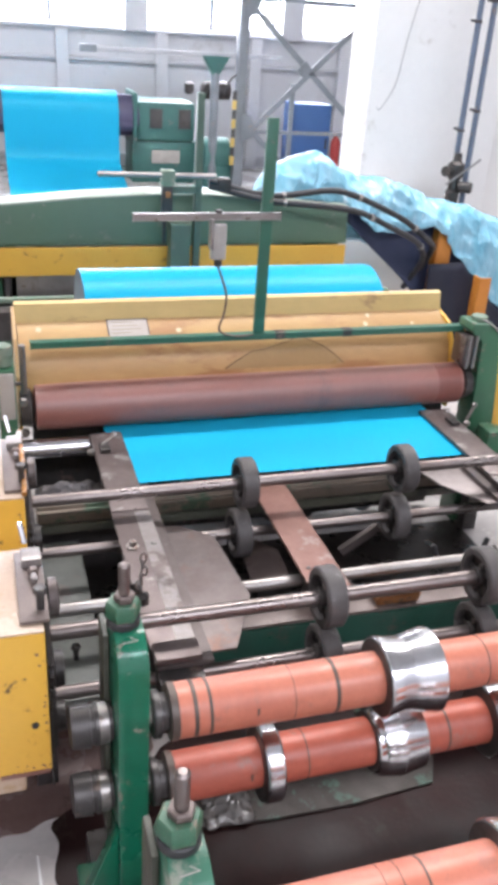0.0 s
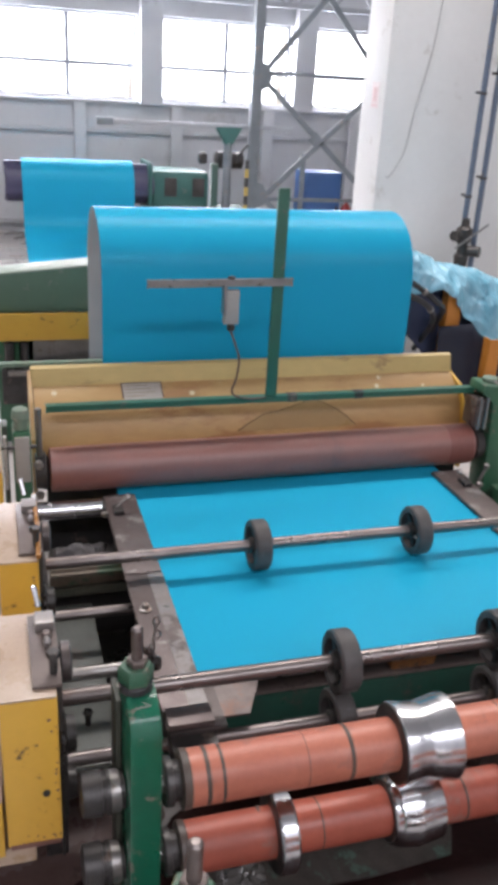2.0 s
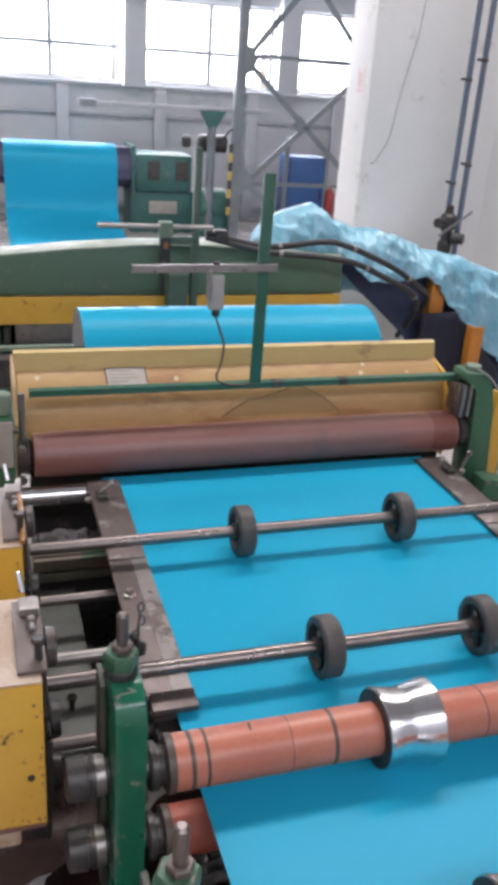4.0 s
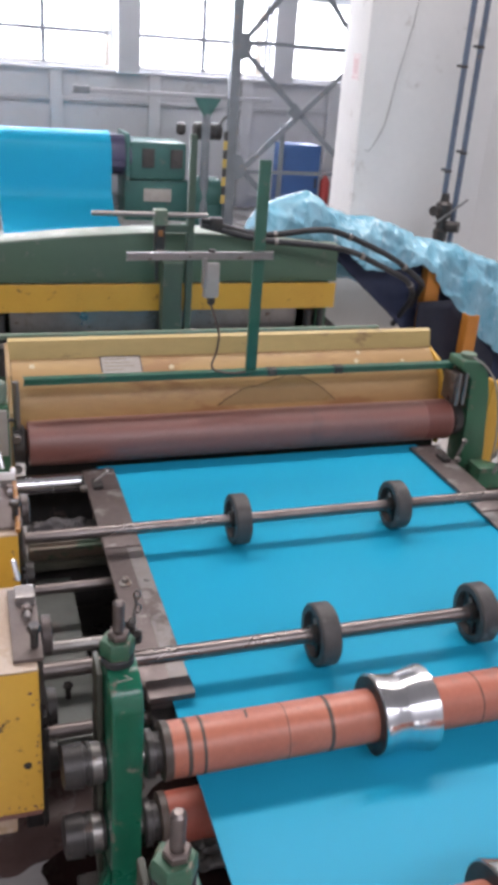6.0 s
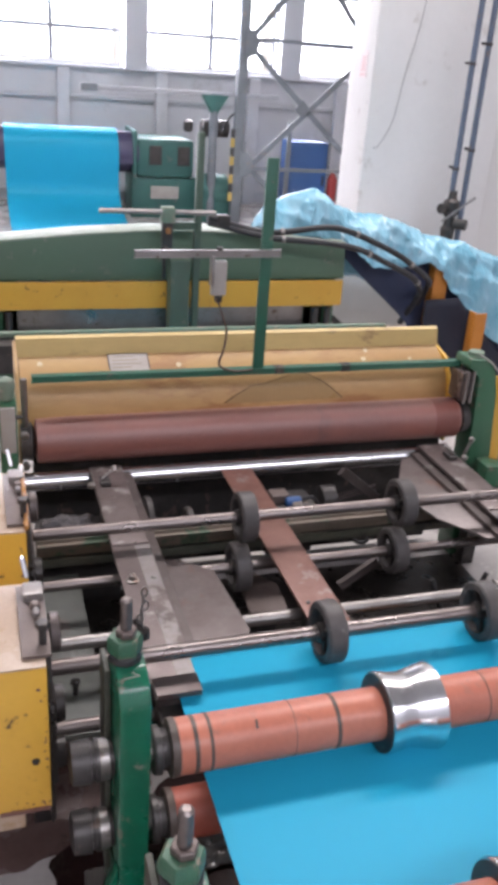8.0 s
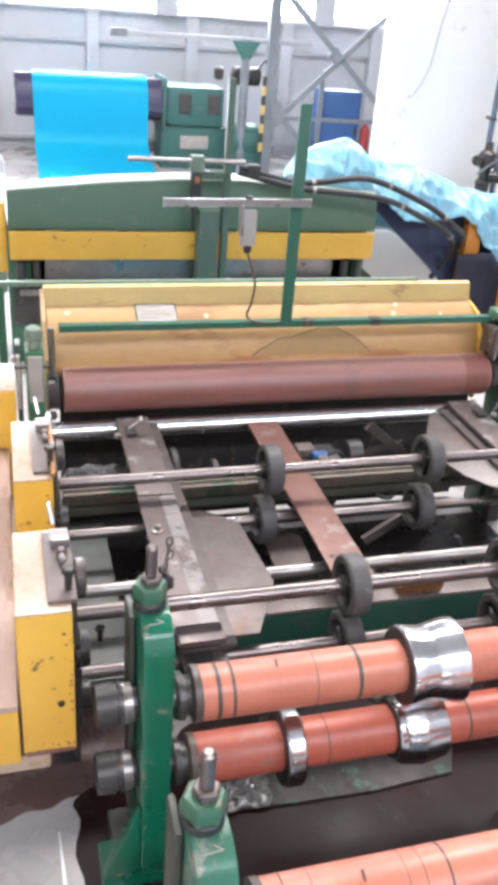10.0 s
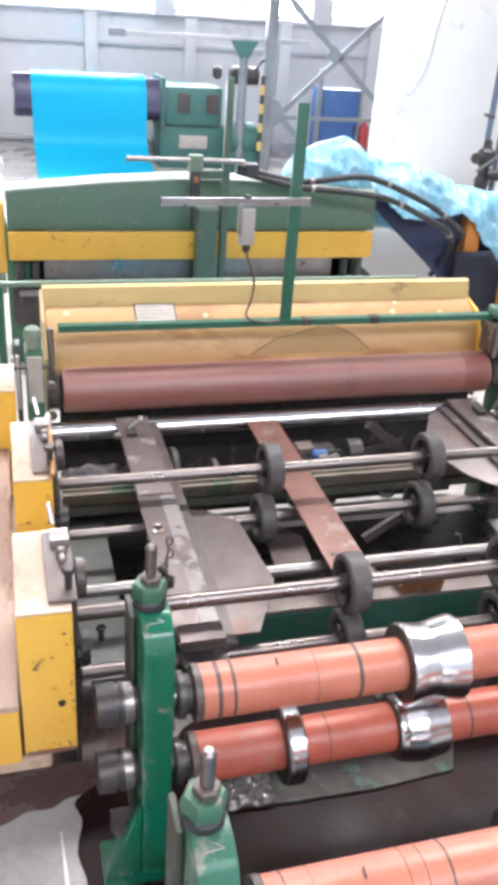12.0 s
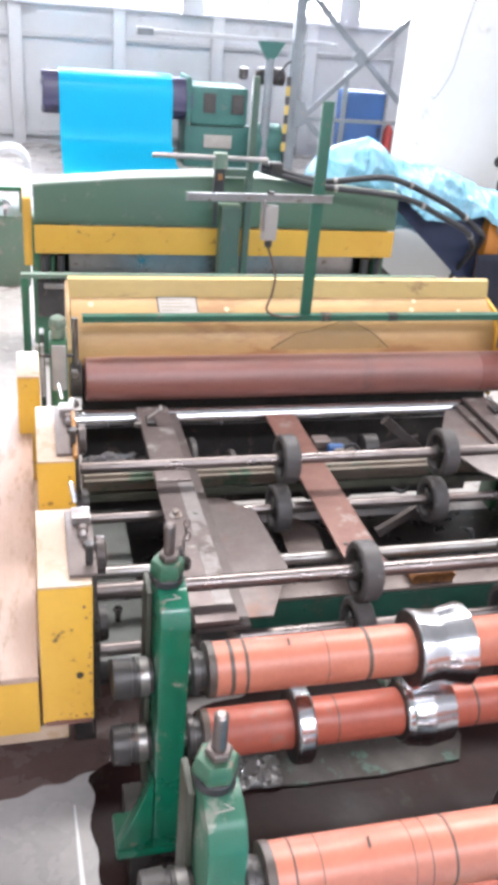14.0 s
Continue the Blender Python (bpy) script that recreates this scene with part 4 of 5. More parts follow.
    for x, s, r in ((0.28, -0.35, 0.009), (0.95, -0.3, 0.009), (1.13, -0.25, 0.006), (0.97, -0.75, 0.008), (-0.17, -0.6, 0.009)):
        y0, z0 = on_guard(s, 0.002)
        part("scraped_patch", lathe([(0, r), (0.001, r)], (x, y0, z0), (0, -0.64, 0.77), 14), "white_spot", u)
    for x in (0.30, 0.46, 0.86, 1.12):
        part("lip_rivet", lathe([(0, 0.006), (0.003, 0.004)], (x, 2.697, 0.785), (0, -1, 0.1), 10), "dark_steel", u)
    return u


pinch = pinch_unit()

t = thing("sensor_stand", "green flat-bar frame holding a sensor above the guard", "sensor stand", (0.5, 2.486, 0.74))
part("cross_bar", bar((-0.205, 2.486, 0.742), (1.25, 2.486, 0.742), 0.025, 0.020, bevel=0.002), "bar_green", t)
part("upright", box(0.490, 0.526, 2.478, 2.490, 0.75, 1.403, 0.002), "bar_green", t)
part("arm", bar((0.10, 2.47, 1.123), (0.548, 2.47, 1.126), 0.012, 0.022), "steel", t, "bare steel flat arm")
sb = part("sensor", box(0.332, 0.378, 2.45, 2.475, 1.00, 1.105, 0.004), "grey_plastic", t, "grey photo sensor")
part("sensor_bracket", box(0.328, 0.338, 2.446, 2.478, 1.03, 1.12, 0.002), "steel", t)
part("sensor_plug", lathe([(0, 0.006), (0.004, 0.012), (0.02, 0.013), (0.024, 0.008)], (0.357, 2.462, 0.976), (0, 0, 1), 12), "dark_steel", t)
part("bolt", hexnut(0.355, 2.47, 1.136, 0.012, 0.008), "dark_steel", t)
part("sensor_cable", tube([(0.357, 2.462, 0.978), (0.375, 2.46, 0.93), (0.39, 2.465, 0.88), (0.385, 2.47, 0.82), (0.372, 2.468, 0.78), (0.385, 2.462, 0.762), (0.43, 2.462, 0.752), (0.485, 2.466, 0.752)], 0.0035, 8), "cable", t)
for x in (0.565, 0.80):
    part("tape", bar((x, 2.486, 0.742), (x + 0.03, 2.486, 0.742), 0.028, 0.023, bevel=0.001), "dark_steel", t)

rail = thing("rear_rail", "green angle-iron rail on thin legs behind the guard", "rail", (0.35, 3.2, 0))
part("rail", box(-0.395, 1.32, 3.2, 3.23, 0.643, 0.660, 0.003), "dusty_green", rail)
for x in (-0.395, 1.29):
    part("leg", box(x, x + 0.03, 3.201, 3.229, 0, 0.642, 0.003), "green", rail)


def guide(side, name):
    """Left guide strip as seen; the right one mirrors it about the middle of the sheet."""
    def fx(x):
        return x if side < 0 else 1.11 - x

    def bx(x0, x1, *r):
        return box(min(fx(x0), fx(x1)), max(fx(x0), fx(x1)), *r)

    g = thing(name, "scuffed bare-steel edge guide strip with a clamp screw", "guide strip", (fx(0), 1.85, 0.3), "edge guides of the table")
    part("strip", bx(-0.052, 0.046, 1.315, 2.365, 0.4835, 0.4905, 0.0015), "guide_steel", g)
    part("strip_overlay", bx(-0.050, 0.044, 1.90, 2.36, 0.491, 0.4945, 0.001), "guide_steel", g)
    part("lower_strip", bx(-0.045, 0.075, 1.32, 2.35, 0.462, 0.4745, 0.002), "plate_steel", g)
    part("worn_edge", bx(0.006, 0.0455, 1.365, 1.895, 0.4908, 0.4914, 0), "edge_steel", g, "bright worn edge")
    poly = [(0.05, 1.86), (0.115, 1.855), (0.195, 1.785), (0.215, 1.53), (0.135, 1.36), (0.05, 1.36)]
    if side > 0:
        poly = [(0.05, 2.35), (0.115, 2.33), (0.215, 2.15), (0.215, 2.02), (0.19, 1.93), (0.10, 1.80), (0.05, 1.80)]
    part("infeed_plate", extrude([(fx(a), b) for a, b in poly], "z", 0.455, 0.461, 0.001), "infeed_steel", g, "dull brown steel infeed plate")
    part("end_block", bx(-0.045, 0.05, 1.27, 1.345, 0.425, 0.4615, 0.003), "dark_steel", g)
    part("end_block", bx(-0.05, 0.044, 1.305, 1.36, 0.491, 0.505, 0.002), "guide_steel", g)
    part("bolt", lathe([(0, 0.016), (0.004, 0.016), (0.006, 0.009), (0.016, 0.009), (0.018, 0.006)], (fx(-0.025), 1.735, 0.491), (0, 0, 1), 14), "steel", g)
    part("clamp_block", bx(-0.035, -0.005, 2.225, 2.275, 0.495, 0.508, 0.003), "dark_steel", g)
    part("clamp_screw", rod((fx(-0.03), 2.245, 0.512), (fx(0.008), 2.25, 0.54), 0.004, 8), "steel", g)
    part("clamp_knob", lathe([(0, 0.006), (0.004, 0.011), (0.008, 0.009), (0.012, 0.006)], (fx(0.008), 2.25, 0.537), (0, 0, 1), 12), "steel", g)
    part("clamp_knob", lathe([(0, 0.006), (0.004, 0.011), (0.014, 0.011), (0.018, 0.006)], (fx(-0.062), 2.23, 0.49), (0, 0, 1), 12), "steel", g)
    for y in (1.50, 2.20):
        part("bracket", bx(-0.035, 0.03, y, y + 0.04, 0.30, 0.4615, 0.003), "dark_steel", g)
    return g


guide(-1, "guide_strip")
guide(1, "guide_strip")
cs = thing("centre_strip", "rust-red steel support strip along the middle of the table", "support strip", (0.41, 1.9, 0.3))
part("strip", box(0.362, 0.462, 1.495, 2.34, 0.456, 0.464, 0.002), "rust", cs)
for x in (0.385, 0.435):
    part("bolt", lathe([(0, 0.006), (0.002, 0.006), (0.003, 0.003)], (x, 1.60, 0.464), (0, 0, 1), 10), "dark_steel", cs)
for y in (1.60, 2.22):
    part("bracket", box(0.38, 0.44, y - 0.02, y + 0.02, 0.30, 0.4555, 0.003), "dark_steel", cs)

# wheel shafts


def wheel_mesh(parent, x, y, z, r=0.068, w=0.044):
    bm = bmesh.new()
    prof = [(0.0, 0.050), (0.0, 0.064), (0.004, r), (w - 0.004, r), (w, 0.064), (w, 0.050)]
    n = 40
    rings = [[bm.verts.new((x + d, y + q * math.cos(k * math.tau / n), z + q * math.sin(k * math.tau / n))) for k in range(n)] for d, q in prof]
    for a in range(len(rings)):
        b = (a + 1) % len(rings)
        for k in range(n):
            bm.faces.new((rings[a][k], rings[a][(k + 1) % n], rings[b][(k + 1) % n], rings[b][k]))
    ty = part("wheel", bm, "rubber", parent, "dark grey rubber tyre", (0.4, y, z))
    bm = lathe([(0, 0.018), (0.002, 0.022), (w + 0.006, 0.022), (w + 0.008, 0.018)], (x - 0.004, y, z), (1, 0, 0), 20)
    lathe([(0, 0.052), (0.001, 0.052), (0.009, 0.052), (0.010, 0.052)], (x + w * 0.5 - 0.004, y, z), (1, 0, 0), 28, bm)
    for k in range(5):
        a = k * math.tau / 5
        bar((x + w * 0.38, y + 0.016 * math.cos(a), z + 0.016 * math.sin(a)), (x + w * 0.38, y + 0.051 * math.cos(a), z + 0.051 * math.sin(a)), 0.014, 0.012, bm, 0.001, up=(1, 0, 0))
    part("hub", bm, "dark_steel", ty, "", (0.4, y, z))
    part("collar_screw", rod((x + 0.01, y, z + 0.02), (x + 0.01, y, z + 0.034), 0.004, 8), "steel", ty, "", (0.4, y, z))


def wheel_shaft(y, z, r, xs, x0=-0.25, x1=1.36, mat="shaft", label="worn steel shaft carrying grey rubber drive wheels"):
    s = thing("wheel_shaft", label, "shaft", (0.4, y, z), "shafts of the feed table")
    part("shaft", rod((x0, y, z), (x1, y, z), r, 24), mat, s)
    for x in xs:
        wheel_mesh(s, x, y, z)
    return s


TOP_SHAFTS = [wheel_shaft(1.890, 0.551, 0.0155, (0.281, 0.744)), wheel_shaft(1.376, 0.551, 0.0165, (0.317, 0.700))]
LOW_SHAFTS = [wheel_shaft(1.890, 0.394, 0.0145, (0.273, 0.742)), wheel_shaft(1.36, 0.4085, 0.0145, (0.317, 0.700))]
plain = thing("cross_shaft", "bare steel cross shaft under the guide strips", "shaft", (0.4, 1.63, 0.41))
part("shaft", rod((-0.26, 1.63, 0.408), (1.36, 1.63, 0.408), 0.016, 24), "steel", plain)

# table frame
fr = thing("table_frame", "oily steel machine frame below the feed table", "frame", (0.5, 1.9, 0))
part("side_rail", box(-0.30, -0.235, 1.46, 2.40, 0.22, 0.36, 0.006), "dark_steel", fr)
part("side_rail", box(1.30, 1.38, 1.22, 2.40, 0.22, 0.36, 0.006), "dark_steel", fr)
part("cross_channel", box(-0.23, 1.295, 2.10, 2.17, 0.350, 0.405, 0.004), "khaki", fr)
part("channel_flange", box(-0.23, 1.295, 2.085, 2.098, 0.385, 0.395, 0.002), "khaki", fr)
part("cross_channel_lip", box(-0.23, 1.295, 2.09, 2.17, 0.32, 0.347, 0.003), "dark_khaki", fr)
part("front_beam", box(-0.10, 1.295, 1.52, 1.543, 0.20, 0.36, 0.004), "dark_green", fr)
part("front_flat", box(-0.10, 1.295, 1.525, 1.60, 0.361, 0.370, 0.002), "brown_plate", fr)
for x, y in ((-0.29, 1.50), (-0.29, 2.33), (1.31, 1.26), (1.31, 2.33)):
    part("leg", box(x, x + 0.05, y, y + 0.05, 0, 0.219, 0.004), "dark_steel", fr)
part("oil_pan", box(-0.12, 1.295, 1.60, 2.38, 0.0045, 0.02, 0.003), "black_grease", fr)
part("inner_plate", box(-0.234, -0.120, 1.70, 2.08, 0.285, 0.300, 0.003), "grey_plate", fr)
part("inner_plate", box(-0.250, -0.115, 1.45, 1.66, 0.285, 0.300, 0.003), "grey_plate", fr)
part("stud_bolt", rod((-0.182, 1.58, 0.30), (-0.182, 1.58, 0.335), 0.007, 10, hexnut(-0.182, 1.58, 0.33, 0.012, 0.010)), "black_grease", fr)
part("inner_block", box(-0.225, 0.02, 2.18, 2.30, 0.12, 0.36, 0.01), "dark_steel", fr)
part("tilted_plate", extrude([(0.431, 2.134), (0.482, 2.062), (0.470, 1.915), (0.355, 1.904), (0.365, 2.09)], "z", 0.192, 0.200, 0.002), "brown_plate", fr)
part("plate_post", box(0.39, 0.45, 1.96, 2.05, 0.021, 0.191, 0.004), "dark_steel", fr)
part("strut", bar((0.640, 1.955, 0.243), (0.752, 1.955, 0.318), 0.012, 0.026), "plate_steel", fr)
part("strut", bar((0.765, 2.30, 0.450), (0.905, 2.30, 0.335), 0.014, 0.030), "plate_steel", fr)
part("strut", bar((0.700, 2.31, 0.330), (0.900, 2.31, 0.372), 0.012, 0.018), "plate_steel", fr)
part("gear_case", box(0.480, 0.640, 2.19, 2.30, 0.22, 0.395, 0.012), "dark_steel", fr)
part("junction_box", box(0.497, 0.553, 2.21, 2.26, 0.396, 0.424, 0.004), "brown_plate", fr, "small brown junction box")
part("blue_fitting", lathe([(0, 0.010), (0.004, 0.015), (0.045, 0.015), (0.05, 0.010)], (0.535, 2.192, 0.411), (1, 0, 0), 14), "blue_paint", fr, "blue cable fitting")
part("white_tag", box(0.552, 0.582, 2.172, 2.176, 0.402, 0.418, 0.001), "pale_label", fr, "pale tag")
part("loose_cable", tube([(0.585, 2.19, 0.411), (0.615, 2.185, 0.425), (0.640, 2.19, 0.40), (0.655, 2.20, 0.33)], 0.006, 8), "black_rubber", fr)
part("bearing_housing", lathe([(0, 0.03), (0.004, 0.045), (0.05, 0.045), (0.054, 0.03)], (0.680, 2.27, 0.365), (1, 0, 0), 24), "dark_steel", fr)
part("drive_gear", lathe([(0, 0.02), (0.0, 0.082), (0.004, 0.086), (0.018, 0.086), (0.022, 0.082), (0.022, 0.03), (0.034, 0.03)], (0.105, 2.27, 0.330), (1, 0, 0), 36), "dark_steel", fr)
part("drive_gear", lathe([(0, 0.02), (0.0, 0.062), (0.004, 0.066), (0.018, 0.066), (0.022, 0.062), (0.022, 0.02)], (0.230, 2.25, 0.315), (1, 0, 0), 36), "dark_steel", fr)
part("gear_shaft", rod((0.06, 2.27, 0.33), (0.47, 2.27, 0.33), 0.014, 14), "dark_steel", fr)
part("angle_bracket", box(0.580, 0.600, 1.74, 1.80, 0.12, 0.27, 0.003), "dark_steel", fr)
part("lower_tie", box(-0.10, 1.295, 1.76, 1.79, 0.10, 0.13, 0.004), "dark_steel", fr)
part("lower_tie", box(0.20, 0.235, 1.60, 2.30, 0.131, 0.155, 0.004), "dark_steel", fr)
part("wood_block", extrude([(0.553, 0.371), (0.665, 0.371), (0.672, 0.392), (0.655, 0.404), (0.56, 0.402), (0.549, 0.388)], "y", 1.535, 1.588, 0.003), "ochre", fr, "chipped orange wooden block")
for pts in ([(0.80, 1.72, 0.40), (0.84, 1.70, 0.30), (0.92, 1.72, 0.26), (0.97, 1.72, 0.40)], [(0.72, 2.2, 0.3), (0.8, 2.15, 0.26), (0.88, 2.18, 0.34), (0.98, 2.2, 0.28)], [(-0.2, 2.15, 0.3), (-0.12, 2.1, 0.34), (-0.05, 2.16, 0.3)]):
    part("loose_cable", tube(pts, 0.007, 8), "black_rubber", fr)
part("hook", tube([(0.92, 1.60, 0.44), (0.91, 1.60, 0.40), (0.93, 1.60, 0.37), (0.955, 1.60, 0.40)], 0.006, 8), "steel", fr)
part("bracket_plate", box(0.90, 0.95, 1.56, 1.60, 0.36, 0.47, 0.004), "steel", fr)


# ---- drive guards on the operator side ----
def guard_box(x0, x1, y0, y1, z0, z1, full=True):
    g = thing("chain_guard", "yellow sheet-steel chain guard with a worn cream top toned as lit", "guard box", ((x0 + x1) / 2, (y0 + y1) / 2, z0), "chain guards along the table")
    part("casing", box(x0, x1, y0, y1, z0, z1 - 0.004, 0.005), "yellow", g)
    # separate top whose lighter colour includes the light falling on it
    part("top", box(x0 + 0.001, x1 - 0.001, y0 + 0.001, y1 - 0.001, z1 - 0.0035, z1, 0.001), "cream", g)
    if full:
        bx = x1 - 0.002
        part("side_plate", box(bx - 0.036, bx + 0.012, y0 + 0.02, y1 - 0.02, z1 + 0.001, z1 + 0.008, 0.002), "brown_plate", g)
        part("side_web", box(bx + 0.003, bx + 0.011, y0 + 0.02, y1 - 0.02, z1 - 0.09, z1, 0.002), "dark_steel", g)
        part("bearing_block", box(bx - 0.024, bx + 0.010, y1 - 0.075, y1 - 0.035, z1 + 0.008, z1 + 0.026, 0.003), "edge_steel", g)
        part("adjuster_nut", hexnut(bx - 0.006, y1 - 0.095, z1 + 0.018, 0.010, 0.014, (0, -1, 0)), "brown_plate", g)
        part("adjuster_screw", rod((bx - 0.006, y1 - 0.109, z1 + 0.018), (bx - 0.006, y1 - 0.13, z1 + 0.018), 0.006, 12), "edge_steel", g)
        part("stop_bolt", rod((bx, y0 + 0.05, z1 + 0.008), (bx, y0 + 0.05, z1 + 0.045), 0.007, 10, hexnut(bx, y0 + 0.05, z1 + 0.04, 0.012, 0.012)), "dark_steel", g)
        part("clip_rod", rod((bx - 0.015, y1 - 0.03, z1 + 0.03), (bx - 0.022, y1 - 0.01, z1 + 0.065), 0.005, 10), "chrome", g)
        part("sprocket", lathe([(0, 0.024), (0.003, 0.036), (0.018, 0.036), (0.021, 0.024)], (bx + 0.014, y1 - 0.11, z1 - 0.035), (1, 0, 0), 24), "plate_steel", g)
        for zz, rr in ((z0 + 0.135, 0.058), (z0 + 0.02, 0.050)):
            bm = lathe([(0, rr * 0.6), (0.004, rr * 0.9), (0.010, rr * 0.9), (0.014, rr * 0.6), (0.03, rr * 0.55)], (x1 + 0.004, y0 + 0.11, zz), (1, 0, 0), 28)
            for q in range(16):
                a = q * math.tau / 16
                c = Vector((x1 + 0.011, y0 + 0.11 + rr * 0.92 * math.cos(a), zz + rr * 0.92 * math.sin(a)))
                box(c.x - 0.003, c.x + 0.003, c.y - 0.005, c.y + 0.005, c.z - 0.005, c.z + 0.005, 0, bm)
            part("chain_sprocket", bm, "black_grease", g, "greasy black chain sprocket")
        for yy in (y0 + 0.055, y0 + 0.165):
            part("chain_run", bar((x1 + 0.011, yy, z0 + 0.0), (x1 + 0.011, yy, z0 + 0.14), 0.010, 0.012, up=(0, 1, 0)), "black_grease", g)
        part("inner_web", box(x1 + 0.0005, x1 + 0.004, y0 + 0.02, y1 - 0.01, z0 - 0.06, z1 - 0.10, 0.001), "black_grease", g)
        part("bolt_head", lathe([(0, 0.007), (0.003, 0.006)], (x0 + 0.068, y0, z0 + 0.112), (0, -1, 0), 10), "dark_steel", g)
        rng = random.Random(int(x0 * -1000 + y0 * 77))
        bm = bmesh.new()
        for q in range(26):
            if q % 2:
                cx, cz = rng.uniform(x0 + 0.006, x1 - 0.008), z0 + abs(rng.gauss(0, 0.012)) + 0.004
            else:
                cx, cz = x1 - 0.004 - abs(rng.gauss(0, 0.006)), rng.uniform(z0 + 0.01, z1 - 0.03)
            rr = rng.uniform(0.0007, 0.0026) * (1.5 if q % 7 == 0 else 1)
            lathe([(0, rr), (0.0006, rr * 0.7)], (cx, y0 - 0.0002, cz), (0, -1, 0), 7, bm)
        tagged(part("paint_chips", bm, "rust", g, "rust-brown paint chips"), kind="stuff")
        part("rust_edge", box(x0 + 0.004, x1 - 0.003, y0 - 0.002, y0 + 0.004, z0 - 0.004, z0 + 0.006, 0.002), "rust", g)
    return g


tube_ob = thing("feed_tube", "thin amber plastic tube along the chain guard", "tube", (-0.273, 1.7, 0.76))
part("hose", tube([(-0.271, 1.855, 0.764), (-0.272, 1.75, 0.772), (-0.273, 1.64, 0.771), (-0.276, 1.565, 0.763)], 0.0055, 10), "amber", tube_ob)
part("ferrule", rod((-0.271, 1.845, 0.7645), (-0.2715, 1.81, 0.769), 0.0075, 12), "steel", tube_ob)
guard_box(-0.362, -0.270, 1.13, 1.375, 0.447, 0.757)
guard_box(-0.356, -0.276, 1.565, 1.84, 0.447, 0.755)
guard_box(-0.400, -0.342, 2.06, 2.24, 0.40, 0.735, False)
pf = thing("side_platform", "low yellow platform with a worn plywood top", "platform", (-0.9, 1.7, 0))
part("plywood_top", box(-1.6, -0.366, 1.125, 2.30, 0.556, 0.570, 0.003), "plywood", pf)
part("yellow_fascia", box(-1.6, -0.367, 1.128, 1.145, 0.432, 0.555, 0.003), "yellow", pf)
part("base", box(-1.55, -0.37, 1.75, 2.28, 0.0, 0.553, 0.004), "dark_steel", pf)
part("leg", box(-1.55, -1.50, 1.16, 1.21, 0.0, 0.553, 0.004), "dark_steel", pf)
bs_ = thing("base_channel", "grey steel base channel under the guards", "channel", (-0.5, 1.7, 0))
part("channel", box(-0.62, -0.315, 1.15, 2.42, 0.385, 0.425, 0.006), "cream", bs_)
part("leg", box(-0.50, -0.34, 1.75, 1.85, 0, 0.338, 0.006), "dark_steel", bs_)
part("leg", box(-0.50, -0.34, 2.20, 2.30, 0, 0.338, 0.006), "dark_steel", bs_)


